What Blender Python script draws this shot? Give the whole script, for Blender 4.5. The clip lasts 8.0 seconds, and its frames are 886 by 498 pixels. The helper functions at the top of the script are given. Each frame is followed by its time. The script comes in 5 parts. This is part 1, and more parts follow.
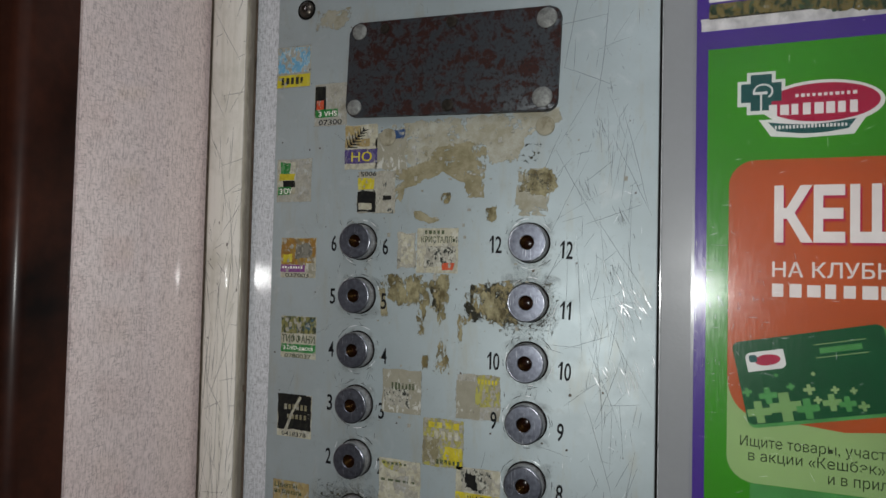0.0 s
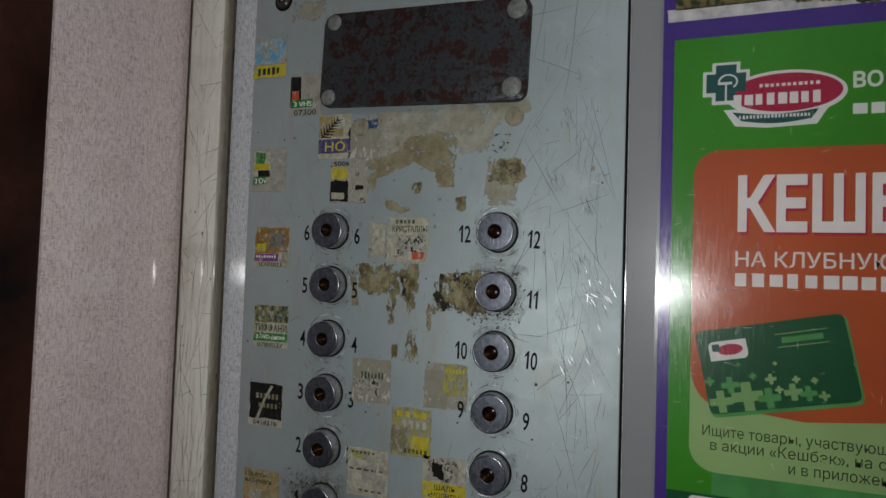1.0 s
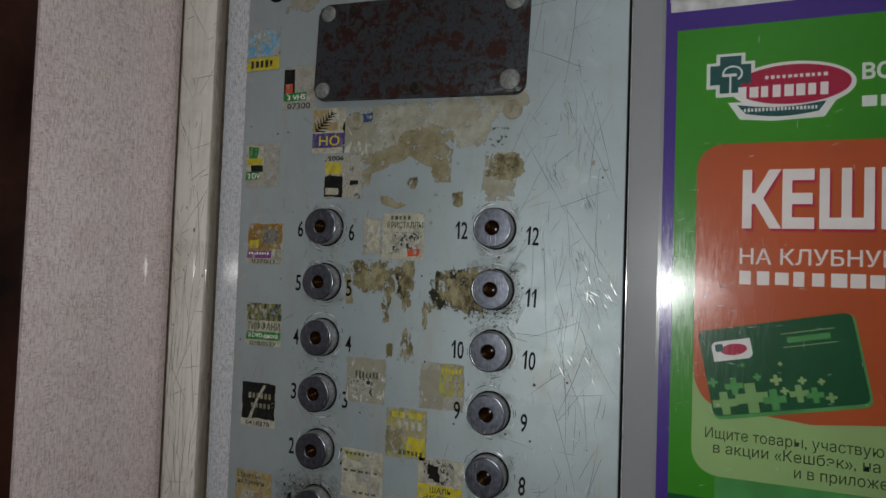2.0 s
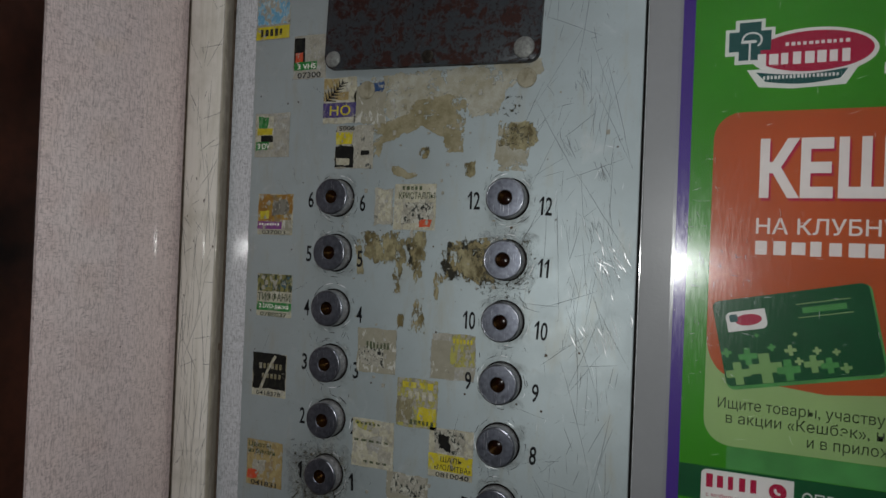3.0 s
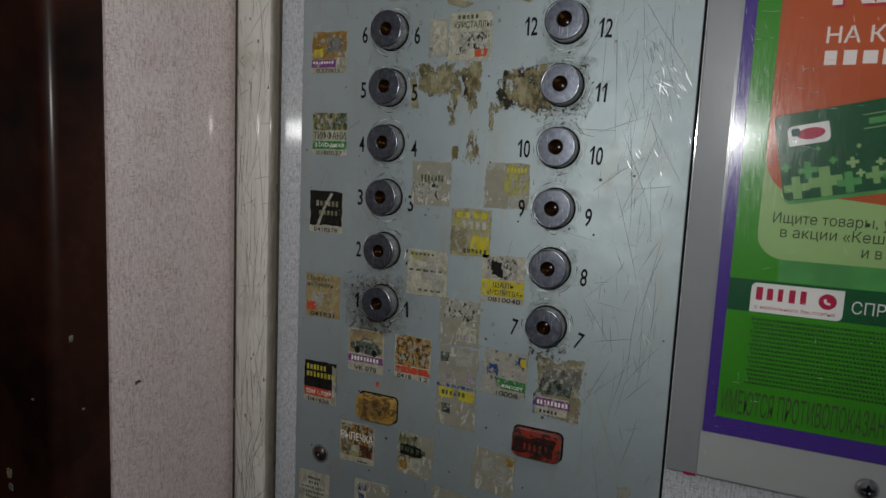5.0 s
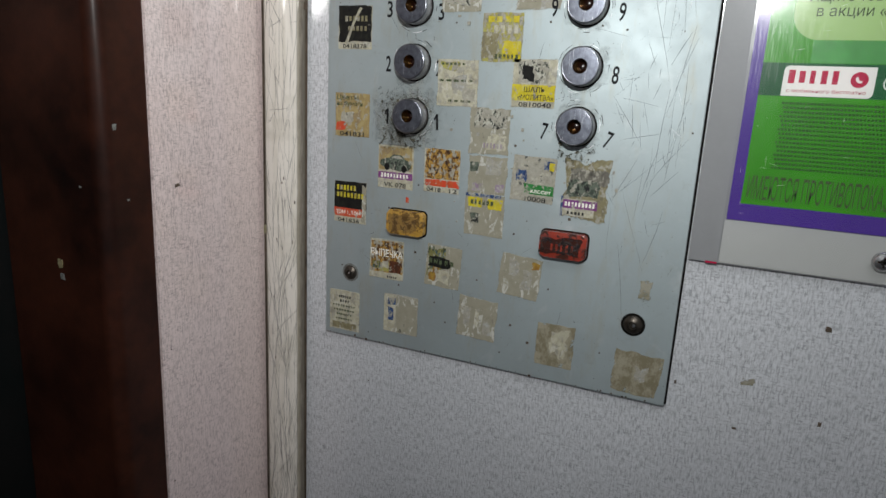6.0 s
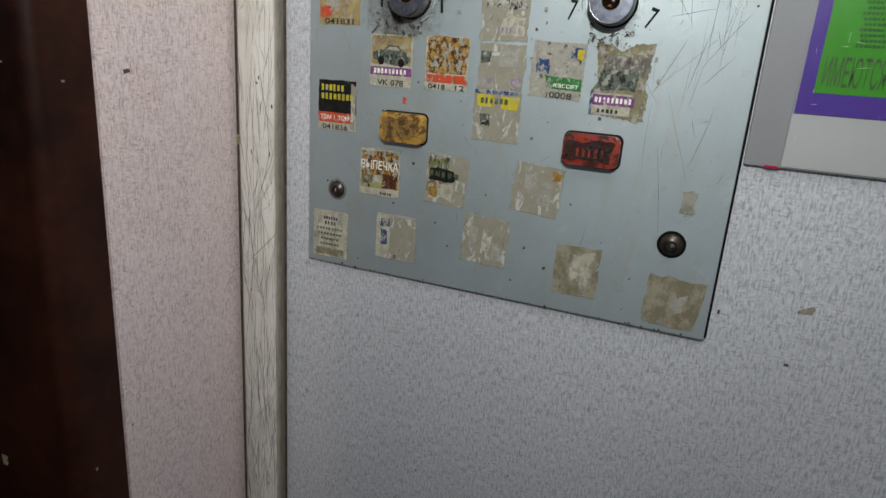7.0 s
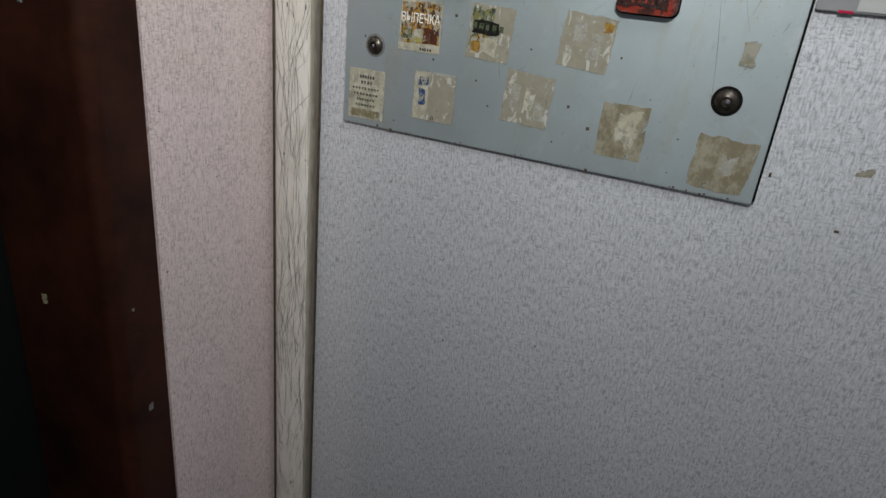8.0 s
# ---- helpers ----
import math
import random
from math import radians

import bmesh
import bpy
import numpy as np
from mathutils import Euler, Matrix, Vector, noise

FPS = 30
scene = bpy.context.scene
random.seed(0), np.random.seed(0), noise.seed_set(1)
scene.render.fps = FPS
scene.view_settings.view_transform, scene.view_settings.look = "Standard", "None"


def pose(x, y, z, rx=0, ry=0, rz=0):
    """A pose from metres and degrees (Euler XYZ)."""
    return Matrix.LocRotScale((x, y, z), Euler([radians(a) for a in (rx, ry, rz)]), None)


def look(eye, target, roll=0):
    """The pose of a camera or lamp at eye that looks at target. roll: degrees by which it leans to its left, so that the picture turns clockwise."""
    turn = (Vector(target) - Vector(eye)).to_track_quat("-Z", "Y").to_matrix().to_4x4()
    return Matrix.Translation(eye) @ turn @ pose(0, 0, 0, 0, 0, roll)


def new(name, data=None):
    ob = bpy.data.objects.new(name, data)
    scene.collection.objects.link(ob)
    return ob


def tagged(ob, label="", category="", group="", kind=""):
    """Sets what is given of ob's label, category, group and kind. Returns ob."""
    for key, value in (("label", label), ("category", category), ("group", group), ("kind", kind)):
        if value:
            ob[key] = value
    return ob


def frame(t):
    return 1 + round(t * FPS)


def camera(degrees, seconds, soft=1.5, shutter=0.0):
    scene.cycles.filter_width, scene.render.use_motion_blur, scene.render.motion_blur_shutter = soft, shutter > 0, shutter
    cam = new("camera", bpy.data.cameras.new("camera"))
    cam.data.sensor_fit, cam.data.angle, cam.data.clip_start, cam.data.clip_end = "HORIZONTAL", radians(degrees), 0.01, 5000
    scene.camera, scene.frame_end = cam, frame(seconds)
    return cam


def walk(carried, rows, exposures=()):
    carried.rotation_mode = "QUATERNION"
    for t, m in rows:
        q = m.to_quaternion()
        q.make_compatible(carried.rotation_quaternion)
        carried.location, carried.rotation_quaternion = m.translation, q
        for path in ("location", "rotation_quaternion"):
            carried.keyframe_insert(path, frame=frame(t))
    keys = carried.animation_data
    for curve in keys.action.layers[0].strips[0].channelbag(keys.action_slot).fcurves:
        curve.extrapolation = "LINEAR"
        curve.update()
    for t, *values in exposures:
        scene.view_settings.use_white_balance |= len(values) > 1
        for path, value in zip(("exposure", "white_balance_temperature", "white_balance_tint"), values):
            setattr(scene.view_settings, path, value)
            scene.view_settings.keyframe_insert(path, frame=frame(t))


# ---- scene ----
cam = camera(70.5, 8.0)
PATH = [
    (0, (0.316, -0.393, 1.4), (-0.385, 1.48, 1.458), 1.3),
    (0.5, (0.33, -0.395, 1.396), (-0.365, 1.479, 1.478), 1.7),
    (1, (0.337, -0.386, 1.39), (-0.373, 1.482, 1.465), 1.9),
    (2.5, (0.335, -0.375, 1.389), (-0.381, 1.491, 1.451), 2.1),
    (3, (0.331, -0.375, 1.382), (-0.392, 1.49, 1.394), 2.3),
    (3.5, (0.325, -0.378, 1.378), (-0.41, 1.481, 1.343), 1.9),
    (4, (0.317, -0.371, 1.379), (-0.428, 1.485, 1.335), 1.8),
    (4.5, (0.319, -0.374, 1.372), (-0.429, 1.48, 1.328), 2.0),
    (5, (0.323, -0.39, 1.323), (-0.473, 1.429, 1.082), 2.7),
    (5.2, (0.329, -0.398, 1.305), (-0.494, 1.391, 0.958), 2.3),
    (6.3, (0.317, -0.42, 1.218), (-0.455, 1.365, 0.751), 3.4),
    (6.5, (0.317, -0.402, 1.205), (-0.471, 1.372, 0.722), 3.5),
    (7, (0.289, -0.369, 1.192), (-0.433, 1.408, 0.626), 4.1),
    (7.5, (0.271, -0.357, 1.171), (-0.443, 1.396, 0.526), 5.0),
    (8, (0.287, -0.378, 1.144), (-0.452, 1.315, 0.377), 6.2),
]
EXPOSURE = [(0.0, 0.29), (0.5, 0.09), (1.0, -0.27), (2.5, -0.23), (4.5, -0.30), (5.0, -0.20), (5.2, 0.16), (6.5, 1.10), (7.5, 1.25), (8.0, 1.34)]
walk(cam, [(t, look(eye, target, roll)) for t, eye, target, roll in PATH], EXPOSURE)

# ---- light ----
world = bpy.data.worlds.new("world")
scene.world = world
world.use_nodes = True
world.node_tree.nodes["Background"].inputs[0].default_value = (0.02, 0.021, 0.024, 1)
world.node_tree.nodes["Background"].inputs[1].default_value = 0.3


def lamp(name, kind, place, watts, colour, **more):
    data = bpy.data.lights.new(name, kind)
    data.energy, data.color = watts, colour
    for key, value in more.items():
        if key == "radius":
            data.shadow_soft_size = value
        if key == "cone":
            data.spot_size, data.spot_blend = radians(value), 1.0
        if key == "size":
            data.shape, data.size = "SQUARE", value
    ob = new(name, data)
    ob.matrix_world = place
    return ob


TORCH = (0.287, -0.398, 1.378)      # the small hand torch beside the lens
CEILING_LAMP = (0.50, -0.55, 2.085)
lamp("torch_light", "SPOT", look(TORCH, (0.12, 0.0, 1.43)), 2.85, (0.975, 1.0, 0.985), radius=0.0045, cone=178)
lamp("ceiling_light_source", "AREA", pose(*CEILING_LAMP), 1.5, (0.93, 0.96, 1.0), size=0.42)

# ---- materials ----


class Nodes:
    """A small wrapper that builds one node material."""

    def __init__(self, name, rough=0.5, metal=0.0, coat=0.0, spec=0.5):
        self.mat = bpy.data.materials.new(name)
        self.mat.use_nodes = True
        self.tree = self.mat.node_tree
        self.shader = self.tree.nodes["Principled BSDF"]
        self.shader.inputs["Roughness"].default_value = rough
        self.shader.inputs["Metallic"].default_value = metal
        self.shader.inputs["Coat Weight"].default_value = coat
        self.shader.inputs["Coat Roughness"].default_value = 0.08
        self.shader.inputs["Specular IOR Level"].default_value = spec
        self.coords = self.tree.nodes.new("ShaderNodeTexCoord").outputs["Object"]

    def link(self, a, b):
        self.tree.links.new(a, b)

    def mapped(self, scale=(1, 1, 1), turn=(0, 0, 0)):
        n = self.tree.nodes.new("ShaderNodeMapping")
        n.inputs["Scale"].default_value = scale
        n.inputs["Rotation"].default_value = [radians(a) for a in turn]
        self.link(self.coords, n.inputs["Vector"])
        return n.outputs[0]

    def noise(self, scale, detail=3.0, rough=0.6, vector=None, distort=0.0, per_object=False):
        n = self.tree.nodes.new("ShaderNodeTexNoise")
        n.noise_dimensions = "4D" if per_object else "3D"
        n.inputs["Scale"].default_value, n.inputs["Detail"].default_value = scale, detail
        n.inputs["Roughness"].default_value, n.inputs["Distortion"].default_value = rough, distort
        self.link(vector or self.coords, n.inputs["Vector"])
        if per_object:
            info = self.tree.nodes.new("ShaderNodeObjectInfo")
            m = self.tree.nodes.new("ShaderNodeMath")
            m.operation, m.inputs[1].default_value = "MULTIPLY", 37.0
            self.link(info.outputs["Random"], m.inputs[0])
            self.link(m.outputs[0], n.inputs["W"])
        return n.outputs["Fac"]

    def voronoi(self, scale, vector=None, feature="F1"):
        n = self.tree.nodes.new("ShaderNodeTexVoronoi")
        n.feature = feature
        n.inputs["Scale"].default_value = scale
        self.link(vector or self.coords, n.inputs["Vector"])
        return n.outputs["Distance"]

    def ramp(self, fac, *stops):
        n = self.tree.nodes.new("ShaderNodeValToRGB")
        while len(n.color_ramp.elements) < len(stops):
            n.color_ramp.elements.new(0.5)
        for e, (at, c) in zip(n.color_ramp.elements, stops):
            e.position = at
            e.color = (c, c, c, 1) if isinstance(c, (int, float)) else (*c, 1)
        self.link(fac, n.inputs[0])
        return n.outputs[0]

    def mix(self, fac, a, b, how="MIX"):
        n = self.tree.nodes.new("ShaderNodeMix")
        n.data_type, n.blend_type = "RGBA", how
        for slot, v in (("Factor", fac),):
            if isinstance(v, (int, float)):
                n.inputs[0].default_value = v
            else:
                self.link(v, n.inputs[0])
        for i, v in ((6, a), (7, b)):
            if isinstance(v, tuple):
                n.inputs[i].default_value = (*v, 1)
            else:
                self.link(v, n.inputs[i])
        return n.outputs[2]

    def colour(self, value):
        if isinstance(value, tuple):
            self.shader.inputs["Base Color"].default_value = (*value, 1)
        else:
            self.link(value, self.shader.inputs["Base Color"])
        return self

    def rough(self, value):
        self.link(value, self.shader.inputs["Roughness"])
        return self

    def bump(self, height, depth, strength=1.0):
        n = self.tree.nodes.new("ShaderNodeBump")
        n.inputs["Distance"].default_value, n.inputs["Strength"].default_value = depth, strength
        self.link(height, n.inputs["Height"])
        self.link(n.outputs[0], self.shader.inputs["Normal"])
        return self

    def alpha(self, value):
        self.link(value, self.shader.inputs["Alpha"])
        return self


def laminate(name, light, mid, dark):
    """Linen-look decorative laminate: short crossed threads in loose patches over a pale ground, slightly glossy."""
    n = Nodes(name, 0.42, spec=0.4, coat=1.0)
    n.shader.inputs["Coat Roughness"].default_value = 0.095
    n.shader.inputs["Coat IOR"].default_value = 1.8
    warp = n.noise(1.0, 2, 0.6, n.mapped((900, 900, 190)))
    weft = n.noise(1.0, 2, 0.6, n.mapped((260, 260, 900)))
    knot = n.noise(1.0, 2, 0.55, n.mapped((700, 700, 420), (0, 12, 0)))
    patch = n.ramp(n.noise(105.0, 5, 0.65), (0.36, 0.10), (0.62, 1.0))
    other = n.ramp(n.noise(90.0, 5, 0.65, n.mapped((1, 1, 0.7), (0, 40, 0))), (0.36, 0.15), (0.62, 1.0))
    broad = n.noise(7.0, 4, 0.6)
    none = (0.0, 0.0, 0.0)
    base = n.mix(n.ramp(warp, (0.36, 0.0), (0.64, 1.0)), mid, light)
    base = n.mix(n.mix(other, none, n.ramp(weft, (0.52, 0.0), (0.66, 0.95))), base, light)
    base = n.mix(n.mix(patch, none, n.ramp(warp, (0.35, 0.75), (0.47, 0.0))), base, dark)
    base = n.mix(n.mix(other, none, n.ramp(weft, (0.35, 0.75), (0.46, 0.0))), base, dark)
    base = n.mix(n.mix(patch, none, n.ramp(knot, (0.33, 0.80), (0.42, 0.0))), base, dark)
    base = n.mix(n.mix(other, none, n.ramp(knot, (0.58, 0.0), (0.66, 0.7))), base, light)
    base = n.mix(n.ramp(broad, (0.45, 0.0), (0.75, 0.18)), base, dark)
    spots = n.ramp(n.voronoi(70.0), (0.022, 0.9), (0.040, 0.0))
    n.colour(n.mix(spots, base, dark))
    n.bump(n.mix(0.5, n.mix(0.5, warp, weft), knot), 0.00018, 0.8)
    return n.mat


def paint(name, main, other, rough=0.4, fine=300.0, broad=18.0, amount=0.5, spec=0.5, bump=0.00005, metal=0.0, coat=0.0):
    """Brushed or sprayed paint with broad discolouring and a fine grain."""
    n = Nodes(name, rough, metal, spec=spec, coat=coat)
    a = n.ramp(n.noise(broad, 5, 0.62), (0.40, 0.0), (0.72, amount))
    b = n.ramp(n.noise(fine, 3), (0.3, 0.0), (0.8, 0.35 * amount))
    n.colour(n.mix(b, n.mix(a, main, other), other))
    n.rough(n.ramp(n.noise(broad * 5, 3), (0.3, rough * 0.94), (0.7, min(1, rough * 1.08))))
    n.bump(n.noise(fine * 2, 2), bump)
    return n.mat


def plain(name, c, rough=0.5, metal=0.0, vary=0.18, scale=160.0, spec=0.5, coat=0.0):
    n = Nodes(name, rough, metal, spec=spec, coat=coat)
    dark = tuple(v * (1 - vary) for v in c)
    n.colour(n.mix(n.ramp(n.noise(scale, 4, per_object=True), (0.35, 0.0), (0.65, 1.0)), dark, c))
    n.bump(n.noise(scale * 4, 2), 0.00003)
    return n.mat


PAPER_LOSS = (0.26, 0.245, 0.195)


def printed(name, a, b, c, scale=420.0, wear=0.45, rough=0.5):
    """A printed picture worn to blotches: two inks over paper, and patches where the print is rubbed away."""
    n = Nodes(name, rough + 0.15, spec=0.2)
    tall = n.mapped((1.15, 1.15, 0.8))
    ink = n.mix(n.ramp(n.noise(scale, 3, 0.6, tall, per_object=True, distort=0.6), (0.44, 0.0), (0.52, 1.0)), a, b)
    ink = n.mix(n.ramp(n.noise(scale * 0.6, 3, 0.6, tall, per_object=True, distort=1.0), (0.55, 0.0), (0.60, 1.0)), ink, c)
    gone = n.ramp(n.noise(260.0, 5, 0.65, tall, per_object=True), (0.60 - wear * 0.25, 0.0), (0.64 - wear * 0.25, 1.0))
    face = n.mix(gone, ink, n.mix(n.noise(700.0, 2), PAPER_LOSS, (0.42, 0.405, 0.35)))
    dirt = n.ramp(n.noise(130.0, 6, 0.72, per_object=True), (0.48, 0.0), (0.72, 0.6))
    face = n.mix(dirt, face, (0.42, 0.38, 0.30), "MULTIPLY")
    face = n.mix(n.ramp(n.noise(900.0, 3, 0.7, per_object=True), (0.62, 0.0), (0.70, 0.55)), face, (0.22, 0.20, 0.16), "MULTIPLY")
    n.colour(face)
    n.bump(n.noise(500.0, 3), 0.00010)
    return n.mat


def residue(name, c, dark, cover=0.5, scale=150.0, stretch=1.0, ragged=1.0, patch=0.5, soft=0.10, top=1.0):
    """Old glue and torn paper fibres: ragged towards the rim, with holes through which the panel shows."""
    n = Nodes(name, 0.62, spec=0.3)
    v = n.mapped((1, 1, stretch))
    tone = n.mix(n.ramp(n.noise(scale * 0.7, 6, 0.7, v, per_object=True), (0.50 - 0.12 * patch, 0.0), (0.50 + 0.12 * patch, 1.0)), dark, c)
    tone = n.mix(n.ramp(n.noise(scale * 7, 3, 0.6, v), (0.5, 0.0), (0.75, 0.45)), tone, dark)
    n.colour(tone)
    t = n.tree
    gen = t.nodes.new("ShaderNodeTexCoord").outputs["Generated"]
    apart = t.nodes.new("ShaderNodeSeparateXYZ")
    n.link(gen, apart.inputs[0])

    def maths(how, p, q):
        m = t.nodes.new("ShaderNodeMath")
        m.operation = how
        for k, value in enumerate((p, q)):
            if isinstance(value, (int, float)):
                m.inputs[k].default_value = value
            else:
                n.link(value, m.inputs[k])
        return m.outputs[0]

    ends = [maths("MINIMUM", apart.outputs[k], maths("SUBTRACT", 1.0, apart.outputs[k])) for k in (0, 2)]
    rim = maths("MINIMUM", maths("MINIMUM", *ends), 0.22)
    blot = n.noise(scale, 7, 0.7, v, per_object=True, distort=0.5)
    total = maths("ADD", blot, maths("MULTIPLY", rim, ragged))
    n.alpha(n.ramp(total, (0.66 - cover * 0.3, 0.0), (0.66 + soft - cover * 0.3, top)))
    n.bump(n.noise(scale * 4, 4), 0.00015)
    return n.mat


M = {}
M["wall_blue"] = laminate("linen_laminate_grey", (0.66, 0.67, 0.695), (0.47, 0.48, 0.50), (0.28, 0.285, 0.30))
M["wall_pink"] = laminate("linen_laminate_rose", (0.82, 0.675, 0.655), (0.65, 0.525, 0.51), (0.40, 0.315, 0.305))


def enamel():
    """Pale grey enamel with yellowed streaks, rubbed patches, dirt pits and hazy gloss."""
    n = Nodes("grey_enamel", 0.57, 0.50, spec=0.5)
    base = n.mix(n.ramp(n.noise(13.0, 5, 0.65), (0.40, 0.0), (0.70, 0.8)), (0.425, 0.487, 0.50), (0.375, 0.42, 0.425))
    base = n.mix(n.ramp(n.noise(1.0, 5, 0.7, n.mapped((70, 70, 16))), (0.54, 0.0), (0.74, 0.55)), base, (0.40, 0.385, 0.31))
    base = n.mix(n.ramp(n.noise(48.0, 6, 0.7, distort=0.8), (0.58, 0.0), (0.72, 0.45)), base, (0.55, 0.585, 0.585))
    base = n.mix(n.ramp(n.noise(85.0, 7, 0.75), (0.60, 0.0), (0.72, 0.40)), base, (0.28, 0.275, 0.25))
    base = n.mix(n.ramp(n.noise(620.0, 3, 0.6), (0.66, 0.0), (0.74, 0.5)), base, (0.22, 0.21, 0.19))
    base = n.mix(n.ramp(n.voronoi(150.0), (0.022, 0.8), (0.05, 0.0)), base, (0.14, 0.125, 0.10))
    n.colour(base).rough(n.ramp(n.noise(60.0, 5, 0.7), (0.3, 0.52), (0.7, 0.63)))
    n.bump(n.mix(0.5, n.noise(900.0, 2), n.noise(120.0, 3)), 0.00006)
    return n.mat


M["panel"] = enamel()


def batten_paint():
    """Glossy cream paint gone yellow in vertical streaks, with hairline cracks and dirt in them."""
    n = Nodes("cream_trim", 0.42, coat=1.0)
    base = n.mix(n.ramp(n.noise(1.0, 5, 0.7, n.mapped((200, 200, 14))), (0.46, 0.0), (0.72, 0.6)), (0.78, 0.735, 0.665), (0.55, 0.51, 0.415))
    base = n.mix(n.ramp(n.noise(26.0, 6, 0.7), (0.50, 0.0), (0.74, 0.6)), base, (0.46, 0.43, 0.35))
    base = n.mix(n.ramp(n.noise(1.0, 4, 0.75, n.mapped((1100, 1100, 60))), (0.64, 0.0), (0.72, 0.5)), base, (0.25, 0.225, 0.18))
    base = n.mix(n.ramp(n.voronoi(160.0), (0.02, 0.8), (0.05, 0.0)), base, (0.12, 0.09, 0.06))
    # dirt settled in a ragged band along both edges
    t = n.tree
    apart = t.nodes.new("ShaderNodeSeparateXYZ")
    n.link(n.coords, apart.inputs[0])
    wob = t.nodes.new("ShaderNodeMath")
    wob.operation, wob.inputs[1].default_value = "MULTIPLY_ADD", 0.003
    n.link(n.noise(1.0, 6, 0.75, n.mapped((300, 300, 60))), wob.inputs[0])
    n.link(apart.outputs["X"], wob.inputs[2])
    far = t.nodes.new("ShaderNodeMath")
    far.operation, far.inputs[1].default_value = "ADD", 0.0034
    n.link(wob.outputs[0], far.inputs[0])
    dist = t.nodes.new("ShaderNodeMath")
    dist.operation = "ABSOLUTE"
    n.link(far.outputs[0], dist.inputs[0])
    wide = t.nodes.new("ShaderNodeMath")
    wide.operation, wide.inputs[1].default_value = "MULTIPLY", 40.0
    n.link(dist.outputs[0], wide.inputs[0])
    base = n.mix(n.ramp(wide.outputs[0], (0.585, 0.0), (0.63, 0.8)), base, (0.27, 0.23, 0.165))
    base = n.mix(n.ramp(wide.outputs[0], (0.645, 0.0), (0.70, 0.85)), base, (0.10, 0.08, 0.055))
    n.colour(base)
    n.bump(n.noise(1.0, 4, 0.7, n.mapped((900, 900, 60))), 0.00008)
    return n.mat


M["trim"] = batten_paint()
M["seam"] = paint("brown_sealant", (0.13, 0.095, 0.07), (0.035, 0.027, 0.02), 0.8, 400, 90, 1.0, spec=0.2)
M["brown"] = paint("brown_enamel", (0.042, 0.0125, 0.0068), (0.005, 0.0022, 0.0018), 0.45, 150, 13, 1.0, spec=0.1, coat=0.2)
M["brown"].node_tree.nodes["Principled BSDF"].inputs["Coat Roughness"].default_value = 0.22
M["door"] = paint("dark_door", (0.008, 0.008, 0.008), (0.004, 0.007, 0.007), 0.4, 200, 25, 0.9)
M["floor"] = paint("linoleum", (0.10, 0.08, 0.07), (0.05, 0.045, 0.04), 0.5, 120, 6, 0.8)
M["white"] = paint("white_ceiling", (0.72, 0.72, 0.70), (0.60, 0.59, 0.56), 0.6)
M["scratch"] = plain("scratch_dark", (0.085, 0.085, 0.085), 0.95, spec=0.03)
M["scratch_trim"] = plain("scratch_black", (0.10, 0.095, 0.085), 0.8, spec=0.1)
# scratches whose torch glints are put into a near-white colour
M["scratch_light"] = plain("scratch_glint_white", (0.95, 0.96, 0.97), 0.38, 0.35, 0.05)


def worn_ink(name, c, keep=0.6):
    """Old print on paper, rubbed away in flecks."""
    n = Nodes(name, 0.65, spec=0.15)
    n.colour(n.mix(n.noise(300.0, 3, per_object=True), c, tuple(min(1.0, v * 1.5 + 0.02) for v in c)))
    n.alpha(n.ramp(n.noise(520.0, 5, 0.7, per_object=True), (keep - 0.05, 1.0), (keep + 0.05, 0.12)))
    return n.mat


M["ink_worn"] = worn_ink("worn_black_ink", (0.014, 0.014, 0.013))
M["white_worn"] = worn_ink("worn_white_ink", (0.66, 0.64, 0.58))
M["text_worn"] = worn_ink("worn_olive_ink", (0.05, 0.065, 0.03), 0.56)
M["ink"] = plain("black_ink", (0.008, 0.008, 0.009), 0.6, spec=0.15)


def turned_steel():
    """Blue-grey worn steel with fine scratches in all directions."""
    n = Nodes("button_steel", 0.42, 1.0)
    base = n.mix(n.ramp(n.noise(330.0, 4, 0.65, per_object=True), (0.35, 0.0), (0.65, 1.0)), (0.15, 0.16, 0.20), (0.24, 0.255, 0.30))
    for k, turn in enumerate((20, 75, 130)):
        line = n.noise(1.0, 2, 0.5, n.mapped((2200, 1, 90), (0, turn, 0)), per_object=True)
        base = n.mix(n.ramp(line, (0.66, 0.0), (0.72, 0.75)), base, (0.75, 0.77, 0.80) if k < 2 else (0.06, 0.06, 0.07))
    n.colour(base).rough(n.ramp(n.noise(500.0, 3, per_object=True), (0.3, 0.36), (0.7, 0.52)))
    n.bump(n.noise(1400.0, 2), 0.00003)
    return n.mat


M["steel"] = turned_steel()
M["steel_edge"] = plain("polished_button_edge", (0.34, 0.35, 0.39), 0.30, 1.0, 0.4, 300)
M["steel_side"] = plain("button_side", (0.40, 0.38, 0.385), 0.34, 0.5, 0.5, 420)
M["steel_bright"] = plain("bright_steel", (0.62, 0.62, 0.62), 0.22, 1.0, 0.2)
M["steel_dull"] = plain("dull_rivet", (0.27, 0.275, 0.26), 0.6, 0.35, 0.5, 400)
M["screw"] = plain("dark_screw", (0.10, 0.085, 0.07), 0.35, 0.8, 0.5, 300)
M["hole"] = plain("dark_hole", (0.008, 0.007, 0.006), 0.8, spec=0.1)
M["amber"] = plain("brass_socket", (0.20, 0.10, 0.03), 0.2, 0.9, 0.6, 500)
M["lens"] = plain("dark_red_lens", (0.016, 0.005, 0.003), 0.25, 0.0, 0.5, 400)
